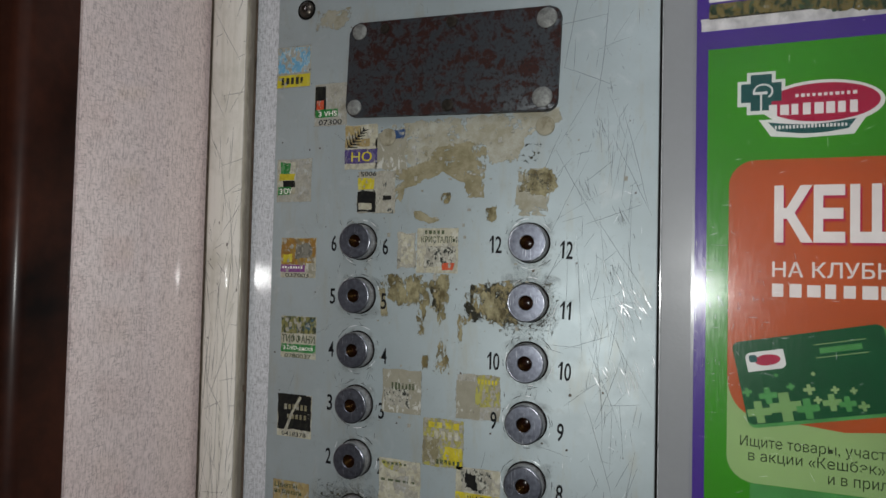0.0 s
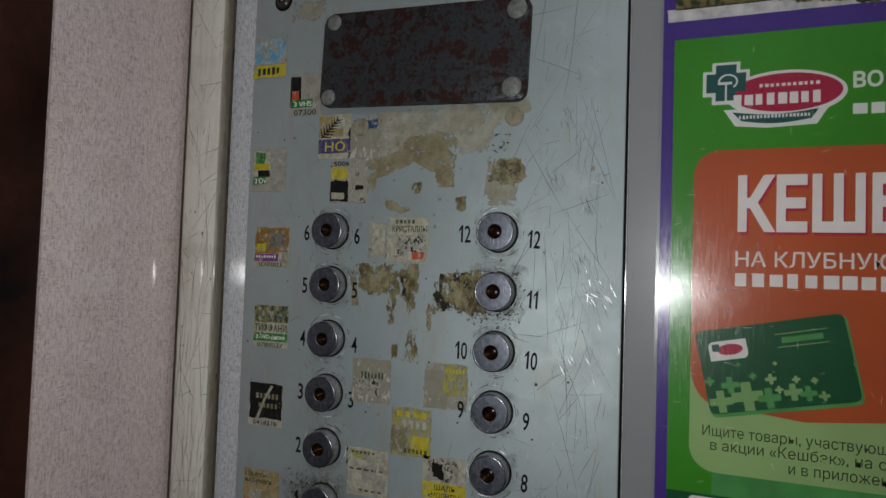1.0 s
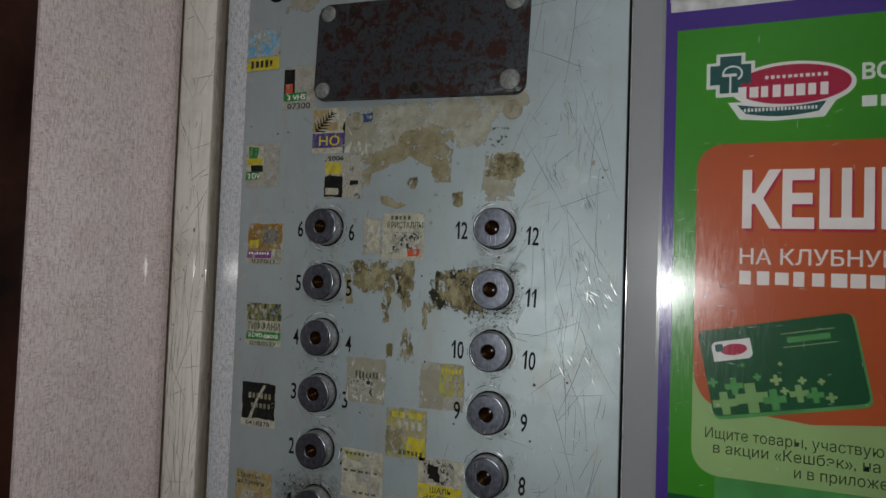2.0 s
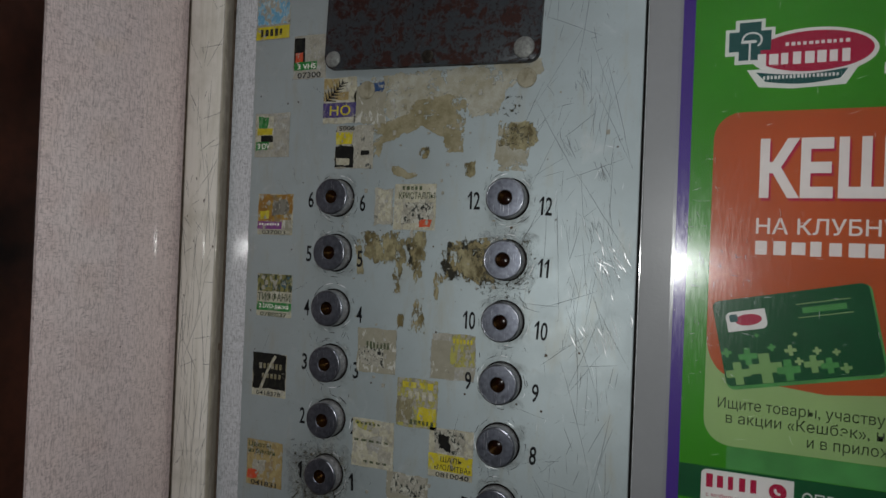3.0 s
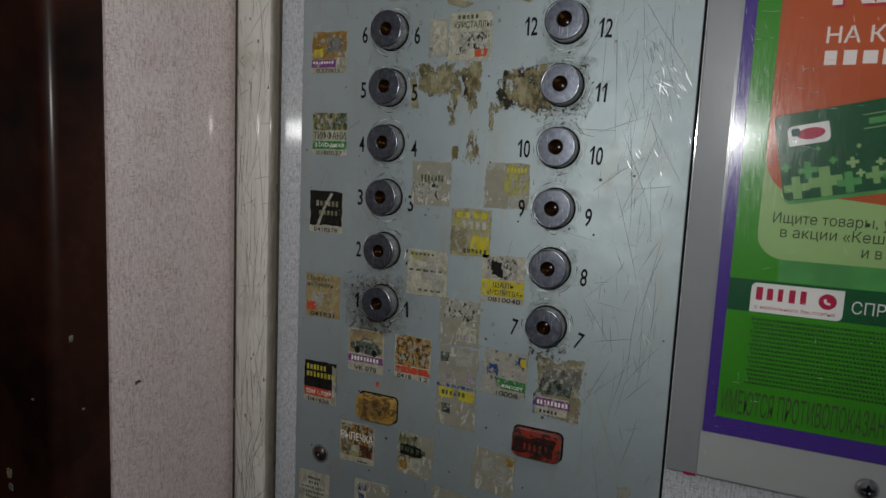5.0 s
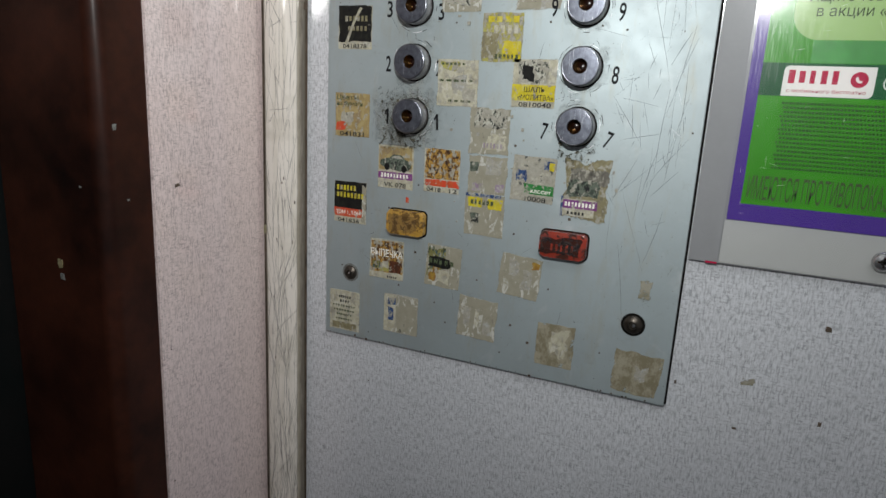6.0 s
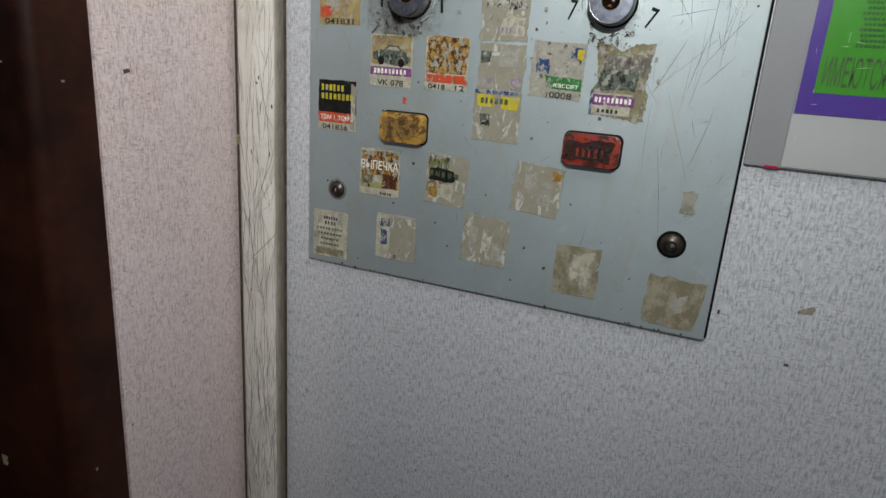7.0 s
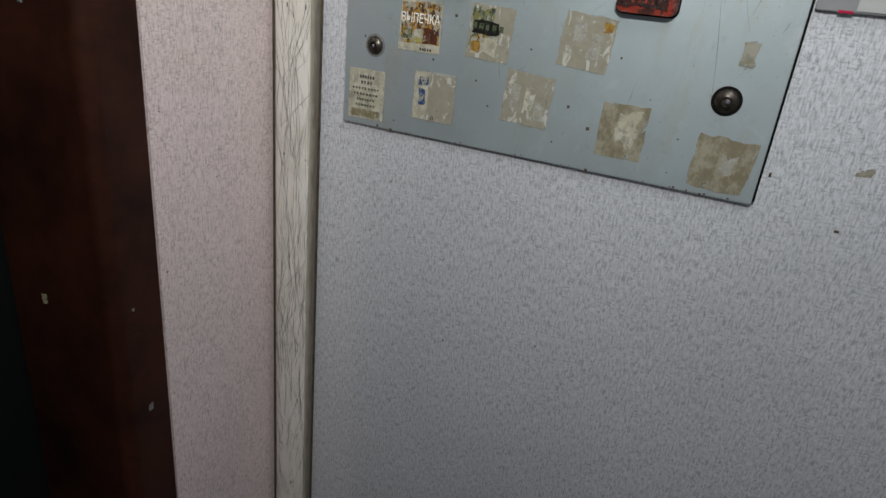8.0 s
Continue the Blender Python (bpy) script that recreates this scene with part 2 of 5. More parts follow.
M["grey_board"] = paint("grey_plastic", (0.30, 0.305, 0.315), (0.24, 0.245, 0.25), 0.38, 300, 12, 0.6)
M["grey_pale"] = paint("grey_card", (0.42, 0.42, 0.41), (0.36, 0.36, 0.35), 0.5, 300, 12, 0.6)
M["purple"] = plain("purple_print", (0.075, 0.03, 0.27), 0.4, vary=0.12, scale=40, spec=0.12)
M["green"] = plain("green_print", (0.045, 0.285, 0.008), 0.4, vary=0.14, scale=25, spec=0.12)
M["green_dark"] = plain("dark_green_print", (0.006, 0.095, 0.03), 0.4, vary=0.2, scale=40, spec=0.12)
M["green_lime"] = plain("lime_print", (0.24, 0.41, 0.15), 0.4, vary=0.15, scale=30, spec=0.12)
M["green_pale"] = plain("pale_green_print", (0.34, 0.48, 0.20), 0.4, vary=0.12, scale=25, spec=0.12)
M["green_mid"] = plain("mid_green_print", (0.10, 0.36, 0.10), 0.4, vary=0.3, scale=90, spec=0.12)
M["orange"] = plain("orange_print", (0.50, 0.098, 0.022), 0.4, vary=0.12, scale=25, spec=0.12)
M["crimson"] = plain("crimson_print", (0.42, 0.012, 0.055), 0.4, vary=0.1, spec=0.12)
M["teal"] = plain("teal_print", (0.012, 0.09, 0.085), 0.4, vary=0.15, spec=0.12)
M["white_ink"] = plain("white_print", (0.78, 0.76, 0.74), 0.4, vary=0.06, spec=0.12)
M["text_green"] = plain("dark_green_ink", (0.016, 0.065, 0.01), 0.5, vary=0.1, spec=0.12)
M["text_dark"] = plain("dark_olive_ink", (0.05, 0.075, 0.03), 0.5, vary=0.1, spec=0.12)
M["garland"] = printed("garland_print", (0.015, 0.035, 0.012), (0.20, 0.15, 0.045), (0.05, 0.09, 0.04), 260, -0.1, 0.2)
# near-white, patchy: glare on the plastic put into the colour
M["glare_pale"] = plain("painted_glare_strip", (0.86, 0.82, 0.80), 0.35, 0.25, 0.45, 120)

M["paper"] = printed("paper_cream", (0.47, 0.445, 0.34), (0.41, 0.385, 0.29), (0.50, 0.48, 0.40), 200, 0.3)
M["paper_worn"] = printed("paper_rubbed", (0.42, 0.40, 0.33), (0.33, 0.31, 0.25), (0.07, 0.075, 0.07), 330, 0.6)
M["paper_grey"] = printed("paper_grey", (0.36, 0.355, 0.325), (0.30, 0.29, 0.255), (0.42, 0.42, 0.40), 300, 0.6)
M["pr_yellow"] = printed("print_yellow", (0.56, 0.47, 0.02), (0.50, 0.41, 0.03), (0.52, 0.46, 0.10), 150, 0.1)
M["pr_yellow_faded"] = printed("print_faded_yellow", (0.37, 0.35, 0.085), (0.31, 0.28, 0.10), (0.23, 0.225, 0.16), 260, 0.35)
M["pr_orange"] = printed("print_orange", (0.33, 0.20, 0.035), (0.25, 0.13, 0.03), (0.22, 0.165, 0.09), 180, 0.2)
M["pr_tan"] = printed("print_tan", (0.37, 0.29, 0.135), (0.31, 0.23, 0.10), (0.27, 0.20, 0.11), 180, 0.25)
M["pr_black"] = printed("print_black", (0.006, 0.006, 0.006), (0.010, 0.0095, 0.008), (0.016, 0.016, 0.012), 240, -0.3)
M["pr_red"] = printed("print_red", (0.55, 0.06, 0.025), (0.50, 0.08, 0.03), (0.50, 0.10, 0.06), 200, 0.15)
M["pr_violet"] = printed("print_violet", (0.20, 0.05, 0.20), (0.18, 0.06, 0.19), (0.24, 0.10, 0.22), 200, 0.15)
M["pr_plum"] = printed("print_plum", (0.075, 0.045, 0.17), (0.06, 0.05, 0.15), (0.13, 0.11, 0.20), 260, 0.1)
M["pr_violet_faded"] = printed("print_faded_violet", (0.27, 0.20, 0.27), (0.32, 0.27, 0.30), (0.38, 0.36, 0.34), 260, 0.4)
M["pr_green"] = printed("print_green", (0.02, 0.16, 0.03), (0.03, 0.20, 0.05), (0.10, 0.24, 0.10), 240, 0.15)
M["pr_blue"] = printed("print_blue", (0.13, 0.32, 0.48), (0.26, 0.42, 0.52), (0.45, 0.52, 0.54), 260, 0.4)
M["pr_navy"] = printed("print_navy", (0.022, 0.045, 0.13), (0.03, 0.07, 0.17), (0.2, 0.22, 0.26), 300, 0.3)
M["pr_forest"] = printed("print_landscape", (0.04, 0.05, 0.03), (0.20, 0.19, 0.07), (0.06, 0.11, 0.14), 330, 0.25)
M["pr_food"] = printed("print_food", (0.10, 0.045, 0.016), (0.38, 0.22, 0.05), (0.045, 0.022, 0.012), 420, 0.35)
M["pr_brown"] = printed("print_brown", (0.10, 0.03, 0.012), (0.06, 0.022, 0.012), (0.16, 0.06, 0.02), 300, 0.05)
M["pr_grey_dark"] = printed("print_grey_dark", (0.13, 0.12, 0.10), (0.19, 0.18, 0.15), (0.08, 0.075, 0.065), 200, 0.2)
M["pr_car"] = printed("print_car", (0.05, 0.065, 0.05), (0.12, 0.14, 0.11), (0.02, 0.02, 0.02), 420, 0.2)
M["pr_dark_spots"] = printed("print_rubbed_black", (0.03, 0.035, 0.03), (0.46, 0.45, 0.38), (0.02, 0.02, 0.018), 420, 0.5)
M["pr_olive"] = printed("print_olive", (0.25, 0.225, 0.135), (0.21, 0.185, 0.105), (0.17, 0.15, 0.10), 240, 0.3)


def shredded():
    """Backing paper of a sticker whose print was scraped off: taupe, with white fibre shreds and dirty creases."""
    n = Nodes("scraped_backing_paper", 0.7, spec=0.2)
    tall = n.mapped((1, 1, 0.45))
    base = n.mix(n.noise(160.0, 5, 0.7, per_object=True), (0.20, 0.185, 0.13), (0.36, 0.34, 0.27))
    white = n.ramp(n.noise(170.0, 6, 0.7, tall, per_object=True, distort=0.8), (0.55, 0.0), (0.59, 0.9))
    base = n.mix(white, base, (0.52, 0.51, 0.46))
    crease = n.ramp(n.noise(380.0, 5, 0.7, tall, per_object=True), (0.62, 0.0), (0.67, 0.75))
    n.colour(n.mix(crease, base, (0.13, 0.12, 0.095)))
    n.bump(n.mix(0.5, white, n.noise(600.0, 3)), 0.0002)
    return n.mat


M["shreds"] = shredded()
M["glue_pale"] = residue("pale_glue", (0.43, 0.42, 0.355), (0.31, 0.285, 0.20), 0.58, 130, ragged=0.5, patch=0.9, soft=0.05, top=0.88)
M["glue_tan"] = residue("tan_glue", (0.335, 0.30, 0.195), (0.20, 0.17, 0.09), 0.62, 120, ragged=0.5, patch=0.9, soft=0.04, top=0.94)
M["glue_thin"] = residue("thin_glue", (0.36, 0.34, 0.27), (0.25, 0.225, 0.15), 0.40, 150, ragged=0.5, soft=0.05, top=0.85)
M["edge_dirt"] = residue("sticker_edge_dirt", (0.13, 0.115, 0.085), (0.06, 0.053, 0.04), 0.42, 260, ragged=0.0, soft=0.22, top=0.8)
M["glue_run"] = residue("glue_runs", (0.32, 0.28, 0.165), (0.13, 0.10, 0.04), 0.40, 230, 0.45, 0.4, soft=0.04)
M["glue_full"] = residue("glue_square", (0.31, 0.285, 0.21), (0.19, 0.165, 0.105), 0.80, 150, 0.7, ragged=0.5, patch=0.5, soft=0.04)
M["glue_brown"] = residue("brown_grime", (0.25, 0.205, 0.10), (0.018, 0.016, 0.008), 0.30, 190, 0.7, 0.7, 0.4, soft=0.05)
M["glue_olive"] = residue("olive_glue_stain", (0.31, 0.275, 0.155), (0.085, 0.065, 0.025), 0.46, 170, 0.6, 0.5, 0.8, soft=0.05)
M["speckle"] = residue("black_speckled_dirt", (0.10, 0.09, 0.055), (0.03, 0.027, 0.018), 0.10, 330, ragged=0.45, patch=0.3, soft=0.05)
M["grime"] = residue("button_grime", (0.17, 0.155, 0.12), (0.07, 0.062, 0.05), 0.24, 200, ragged=1.0, soft=0.40, top=0.5)


def rust():
    n = Nodes("rusty_painted_steel", 0.5, 0.1, spec=0.3)
    a = n.ramp(n.noise(110.0, 7, 0.72, distort=0.3), (0.49, 0.0), (0.56, 1.0))
    b = n.ramp(n.noise(420.0, 5, 0.7), (0.52, 0.0), (0.62, 1.0))
    base = n.mix(a, (0.036, 0.041, 0.047), (0.032, 0.009, 0.006))
    base = n.mix(b, base, (0.015, 0.007, 0.006))
    n.colour(base).rough(n.ramp(a, (0.0, 0.36), (1.0, 0.7)))
    n.bump(n.mix(0.5, a, b), 0.0002)
    return n.mat


M["rust_plate"] = rust()


def key_plastic(name, c, worn):
    n = Nodes(name, 0.25, coat=0.3)
    a = n.ramp(n.noise(190.0, 6, 0.7, distort=0.5), (0.50, 0.0), (0.57, 1.0))
    n.colour(n.mix(a, c, worn)).bump(a, 0.0002)
    return n.mat


M["key_red"] = key_plastic("red_key", (0.27, 0.035, 0.02), (0.05, 0.018, 0.012))
M["key_yellow"] = key_plastic("amber_key", (0.44, 0.25, 0.045), (0.14, 0.075, 0.02))
M["key_brown"] = key_plastic("amber_key_worn", (0.26, 0.15, 0.04), (0.10, 0.055, 0.018))
M["key_dark"] = key_plastic("worn_key", (0.040, 0.013, 0.009), (0.009, 0.006, 0.005))


def clear_sheet():
    """Scuffed clear plastic: lets the picture through and mirrors the lamps."""
    n = Nodes("clear_plastic")
    t = n.tree
    see, gloss, haze, both, mixer, fres = (t.nodes.new("ShaderNode" + k) for k in ("BsdfTransparent", "BsdfGlossy", "BsdfGlossy", "MixShader", "MixShader", "Fresnel"))
    haze.inputs["Roughness"].default_value = 0.30
    both.inputs[0].default_value = 0.16
    see.inputs[0].default_value = (0.95, 0.96, 0.96, 1)
    fres.inputs["IOR"].default_value = 1.85
    rough = n.ramp(n.noise(1.0, 4, 0.7, n.mapped((900, 900, 90))), (0.42, 0.13), (0.72, 0.26))
    n.link(rough, gloss.inputs["Roughness"])
    bump = t.nodes.new("ShaderNodeBump")
    bump.inputs["Distance"].default_value = 0.00006
    n.link(n.noise(1.0, 5, 0.7, n.mapped((1400, 1400, 160))), bump.inputs["Height"])
    n.link(bump.outputs[0], gloss.inputs["Normal"])
    n.link(fres.outputs[0], mixer.inputs[0])
    n.link(see.outputs[0], mixer.inputs[1])
    n.link(gloss.outputs[0], both.inputs[1])
    n.link(haze.outputs[0], both.inputs[2])
    n.link(both.outputs[0], mixer.inputs[2])
    n.link(mixer.outputs[0], t.nodes["Material Output"].inputs["Surface"])
    return n.mat


M["clear"] = clear_sheet()


def lit(name, c, power):
    n = Nodes(name)
    n.shader.inputs["Emission Color"].default_value = (*c, 1)
    n.shader.inputs["Emission Strength"].default_value = power
    return n.mat


M["diffuser"] = lit("lit_diffuser", (0.93, 0.96, 1.0), 0.8)

# ---- building blocks ----


def part(name, bm, material, parent=None, label="", place=None, sharp=35):
    """Links a bmesh as one mesh object, under a thing or a part if one is given."""
    bmesh.ops.recalc_face_normals(bm, faces=bm.faces)
    data = bpy.data.meshes.new(name)
    bm.to_mesh(data)
    bm.free()
    data.polygons.foreach_set("use_smooth", [True] * len(data.polygons))
    data.set_sharp_from_angle(angle=radians(sharp))
    data.materials.append(M[material])
    ob = new(name, data)
    if parent:
        ob.parent = parent
    if place:
        ob.matrix_basis = place
    if label:
        ob["label"] = label
    return ob


def thing(name, place, label, category, group="", kind=""):
    ob = new(name)
    ob.empty_display_size = 0.01
    ob.matrix_basis = place
    return tagged(ob, label, category, group, kind)


def box(bm, x0, x1, y0, y1, z0, z1, bevel=0.0):
    vs = bmesh.ops.create_cube(bm, size=1)["verts"]
    for v in vs:
        v.co = Vector(((x0 + x1) / 2 + v.co.x * (x1 - x0), (y0 + y1) / 2 + v.co.y * (y1 - y0), (z0 + z1) / 2 + v.co.z * (z1 - z0)))
    if bevel:
        es = list({e for v in vs for e in v.link_edges})
        bmesh.ops.bevel(bm, geom=es, offset=bevel, segments=2, affect="EDGES", profile=0.5)
    return bm


def block(x0, x1, y0, y1, z0, z1, bevel=0.0):
    return box(bmesh.new(), x0, x1, y0, y1, z0, z1, bevel)


def slab(points, back, front, bm=None, bevel=0.0):
    """A flat piece on a wall: an outline in x and z, from depth back to depth front (towards the room is minus y)."""
    bm = bm or bmesh.new()
    a = [bm.verts.new((x, back, z)) for x, z in points]
    b = [bm.verts.new((x, front, z)) for x, z in points]
    top = bm.faces.new(b)
    n = len(points)
    for i in range(n):
        bm.faces.new((a[i], a[(i + 1) % n], b[(i + 1) % n], b[i]))
    if bevel:
        bmesh.ops.bevel(bm, geom=list(top.edges), offset=bevel, segments=2, affect="EDGES", profile=0.5)
    return bm


def prism(points, z0, z1, bm=None):
    """An upright moulding: an outline in x and y from height z0 to z1."""
    bm = bm or bmesh.new()
    a = [bm.verts.new((x, y, z0)) for x, y in points]
    b = [bm.verts.new((x, y, z1)) for x, y in points]
    n = len(points)
    for i in range(n):
        bm.faces.new((a[i], a[(i + 1) % n], b[(i + 1) % n], b[i]))
    bm.faces.new(a), bm.faces.new(b)
    return bm


def rounded(w, h, r, cx=0.0, cz=0.0, steps=6, corners=(1, 1, 1, 1)):
    """Outline of a rounded rectangle; corners: top right, top left, bottom left, bottom right."""
    out = []
    for k, (sx, sz) in enumerate(((1, 1), (-1, 1), (-1, -1), (1, -1))):
        rr = r if corners[k] else 1e-5
        for i in range(steps + 1 if corners[k] else 1):
            a = math.pi / 2 * (k + (i / steps if corners[k] else 0.5))
            out.append((cx + sx * (w / 2 - rr) + rr * math.cos(a), cz + sz * (h / 2 - rr) + rr * math.sin(a)))
    return out


def ellipse(rx, rz, cx=0.0, cz=0.0, n=40):
    return [(cx + rx * math.cos(2 * math.pi * i / n), cz + rz * math.sin(2 * math.pi * i / n)) for i in range(n)]


def torn(w, h, rough, seed, cx=0.0, cz=0.0, step=0.0014):
    """Outline of a rectangle of paper with frayed, torn edges; rough is the depth of the tearing."""
    out = []
    ring = [(-w / 2, -h / 2), (w / 2, -h / 2), (w / 2, h / 2), (-w / 2, h / 2)]
    for k in range(4):
        (ax, az), (bx, bz) = ring[k], ring[(k + 1) % 4]
        n = max(3, int(math.hypot(bx - ax, bz - az) / step))
        for i in range(n):
            f = i / n
            x, z = ax + (bx - ax) * f, az + (bz - az) * f
            big = noise.noise(Vector((x * 120 + seed * 7.3, z * 120, seed * 3.1)))
            fine = noise.noise(Vector((x * 600 + seed * 1.7, z * 600, seed)))
            pull = min(0.9, max(0.0, 0.35 + big) * rough + max(0.0, 0.3 + fine) * rough * 0.35)
            out.append((cx + x * (1 - pull), cz + z * (1 - pull)))
    return out


def ragged(points, rough, seed, step=0.0011):
    """Outline of any patch with frayed edges: a plain polygon cut fine and pushed in and out."""
    out = []
    for k, (ax, az) in enumerate(points):
        bx, bz = points[(k + 1) % len(points)]
        long = math.hypot(bx - ax, bz - az)
        n = max(2, int(long / step))
        nx, nz = (bz - az) / long, (ax - bx) / long
        for i in range(n):
            f = i / n
            x, z = ax + (bx - ax) * f, az + (bz - az) * f
            push = rough * (noise.noise(Vector((x * 160 + seed, z * 160, seed))) + 0.6 * noise.noise(Vector((x * 620, z * 620 + seed, seed))))
            out.append((x + nx * push, z + nz * push))
    return out


def lathe(profile, steps=40, bm=None, cx=0.0, cz=0.0):
    """Turns a profile of (radius, height off the wall) round an axis that sticks out of the wall."""
    bm = bm or bmesh.new()
    rings = []
    for r, out in profile:
        if r < 1e-6:
            rings.append([bm.verts.new((cx, -out, cz))])
        else:
            rings.append([bm.verts.new((cx + r * math.cos(2 * math.pi * i / steps), -out, cz + r * math.sin(2 * math.pi * i / steps))) for i in range(steps)])
    for p, q in zip(rings, rings[1:]):
        for i in range(steps):
            j = (i + 1) % steps
            if len(p) == 1 and len(q) == 1:
                continue
            if len(q) == 1:
                bm.faces.new((p[i], p[j], q[0]))
            elif len(p) == 1:
                bm.faces.new((p[0], q[j], q[i]))
            else:
                bm.faces.new((p[i], p[j], q[j], q[i]))
    return bm


def lettering(text, cx, cz, height, front, width=None, turn=0.0, anchor="centre", bold=0.0, deep=0.00012, flip=False):
    """Letters of the built-in font as a thin solid that lies on a wall, fitted to a height and, if given, a width."""
    curve = bpy.data.curves.new("letters", "FONT")
    curve.body, curve.resolution_u, curve.offset, curve.extrude = text, 3, bold, 0.5
    ob = new("letters", curve)
    bpy.context.view_layer.update()
    mesh = bpy.data.meshes.new_from_object(ob.evaluated_get(bpy.context.evaluated_depsgraph_get()))
    bpy.data.objects.remove(ob)
    bpy.data.curves.remove(curve)
    co = np.empty(len(mesh.vertices) * 3)
    mesh.vertices.foreach_get("co", co)
    co = co.reshape(-1, 3)
    lo, hi = co.min(0), co.max(0)
    s = height / 0.727 if width is None else width / (hi[0] - lo[0])
    sz = height / 0.727
    x = (co[:, 0] - (lo[0] if anchor == "left" else (lo[0] + hi[0]) / 2)) * s
    z = (co[:, 1] - 0.36) * sz
    if flip:
        x, z = -x, -z
    c, n = math.cos(radians(turn)), math.sin(radians(turn))
    bm = bmesh.new()
    bm.from_mesh(mesh)
    bpy.data.meshes.remove(mesh)
    for v, px, pz, d in zip(bm.verts, x, z, co[:, 2]):
        v.co = Vector((cx + px * c - pz * n, front + (0.0 if d > 0 else deep), cz + px * n + pz * c))
    return bm


def bars(x0, x1, z, height, count, front, seed, gap=0.3, bm=None):
    """Unreadable writing as a row of plain bars."""
    rnd = random.Random(seed)
    bm = bm or bmesh.new()
    step = (x1 - x0) / count
    for i in range(count):
        w = step * (1 - gap) * rnd.uniform(0.7, 1.0)
        h = height * rnd.uniform(0.8, 1.0)
        slab([(x0 + i * step, z - h / 2), (x0 + i * step + w, z - h / 2), (x0 + i * step + w, z + h / 2), (x0 + i * step, z + h / 2)], front + 0.0001, front, bm)
    return bm


def strokes(items, front, bm=None, lift=0.00008):
    """Scratches: thin flat ridges along polylines of (x, z, half width)."""
    bm = bm or bmesh.new()
    for line in items:
        for (xa, za, wa), (xb, zb, wb) in zip(line, line[1:]):
            d = Vector((xb - xa, 0, zb - za))
            if d.length < 1e-6:
                continue
            s = Vector((-d.z, 0, d.x)).normalized()
            a, b = Vector((xa, front, za)), Vector((xb, front, zb))
            q = [bm.verts.new(p) for p in (a - s * wa, b - s * wb, b + s * wb, a + s * wa)]
            bm.faces.new(q)
            ridge = [bm.verts.new(p) for p in (a + Vector((0, -lift, 0)), b + Vector((0, -lift, 0)))]
            bm.faces.new((q[0], q[1], ridge[1], ridge[0]))
            bm.faces.new((q[2], q[3], ridge[0], ridge[1]))
    return bm


def scribble(rnd, x, z, length, angle, bend=0.15, width=0.00011, pieces=4):
    """One wavering scratch that tapers at both ends."""
    out = []
    a = radians(angle)
    for i in range(pieces + 1):
        f = i / pieces
        w = width * (0.25 + 0.75 * math.sin(math.pi * min(0.95, max(0.05, f))))
        out.append((x, z, w))
        x += math.cos(a) * length / pieces
        z += math.sin(a) * length / pieces
        a += rnd.uniform(-bend, bend)
    return out


# ---- the lift car ----
SILL = 0.0
TOP = 2.10
tagged(part("floor", block(-0.2, 1.10, -1.20, 0.05, -0.05, SILL), "floor"), "worn brown linoleum floor of the lift car", "floor", kind="structure")
tagged(part("ceiling", block(-0.2, 1.10, -1.20, 0.05, TOP, TOP + 0.05), "white"), "off-white painted lift ceiling", "ceiling", kind="structure")
north = tagged(part("wall_north", block(-0.10, 1.10, 0.0, 0.05, SILL, TOP), "wall_blue"), "grey linen-look laminate wall with scuffs", "wall", kind="structure")
tagged(part("wall_east", block(1.05, 1.10, -1.15, 0.0, SILL, TOP), "wall_blue"), "grey linen-look laminate wall", "wall", kind="structure")
tagged(part("wall_south", block(-0.10, 1.10, -1.20, -1.15, SILL, TOP), "wall_blue"), "grey linen-look laminate wall", "wall", kind="structure")
SKEW, CORNER, EDGE = 0.0500, -0.0248, -0.1220       # the narrow front return leans slightly inwards
west_bm = prism([(CORNER, -0.0005), (CORNER - SKEW * EDGE, EDGE), (-0.060, EDGE), (-0.060, -0.0005)], SILL, TOP)
box(west_bm, -0.055, -0.015, -1.15, -0.88, SILL, TOP)
box(west_bm, -0.055, -0.018, -0.88, EDGE, 1.98, TOP)
west = tagged(part("wall_west", west_bm, "wall_pink"), "rose-grey linen-look laminate beside the lift door", "wall", kind="structure")


def pink_x(y):
    return CORNER - SKEW * y


# door frame of folded brown steel with a rounded edge, and the closed leaves behind it
REVEAL = -0.1577
arc = [(-0.0300 + 0.0095 * math.cos(a), REVEAL + 0.0095 + 0.0095 * math.sin(a)) for a in [-math.pi / 2 * i / 8 for i in range(9)]]
frame_bm = prism([(-0.0205, -0.1224)] + arc + [(-0.1165, REVEAL), (-0.1165, -0.151), (-0.050, -0.151), (-0.050, -0.1224)], SILL, 1.98)
arc2 = [(-0.030 + 0.0095 * math.cos(a), -0.8675 - 0.0095 * math.sin(a)) for a in [-math.pi / 2 * i / 8 for i in range(9)]]
prism([(-0.0205, -0.8795)] + arc2 + [(-0.1165, -0.858), (-0.1165, -0.865), (-0.050, -0.865), (-0.050, -0.8795)], SILL, 1.98, frame_bm)
jamb = tagged(part("door_frame", frame_bm, "brown", sharp=50), "glossy dark brown painted steel door jamb", "door frame", kind="structure")
for y0, y1 in ((-0.506, -0.140), (-0.876, -0.509)):
    leaf = tagged(part("lift_door", block(-0.145, -0.119, y0, y1, 0.005, 1.98, 0.002), "door"), "dark scuffed steel lift door leaf, closed", "door", "lift door leaves")

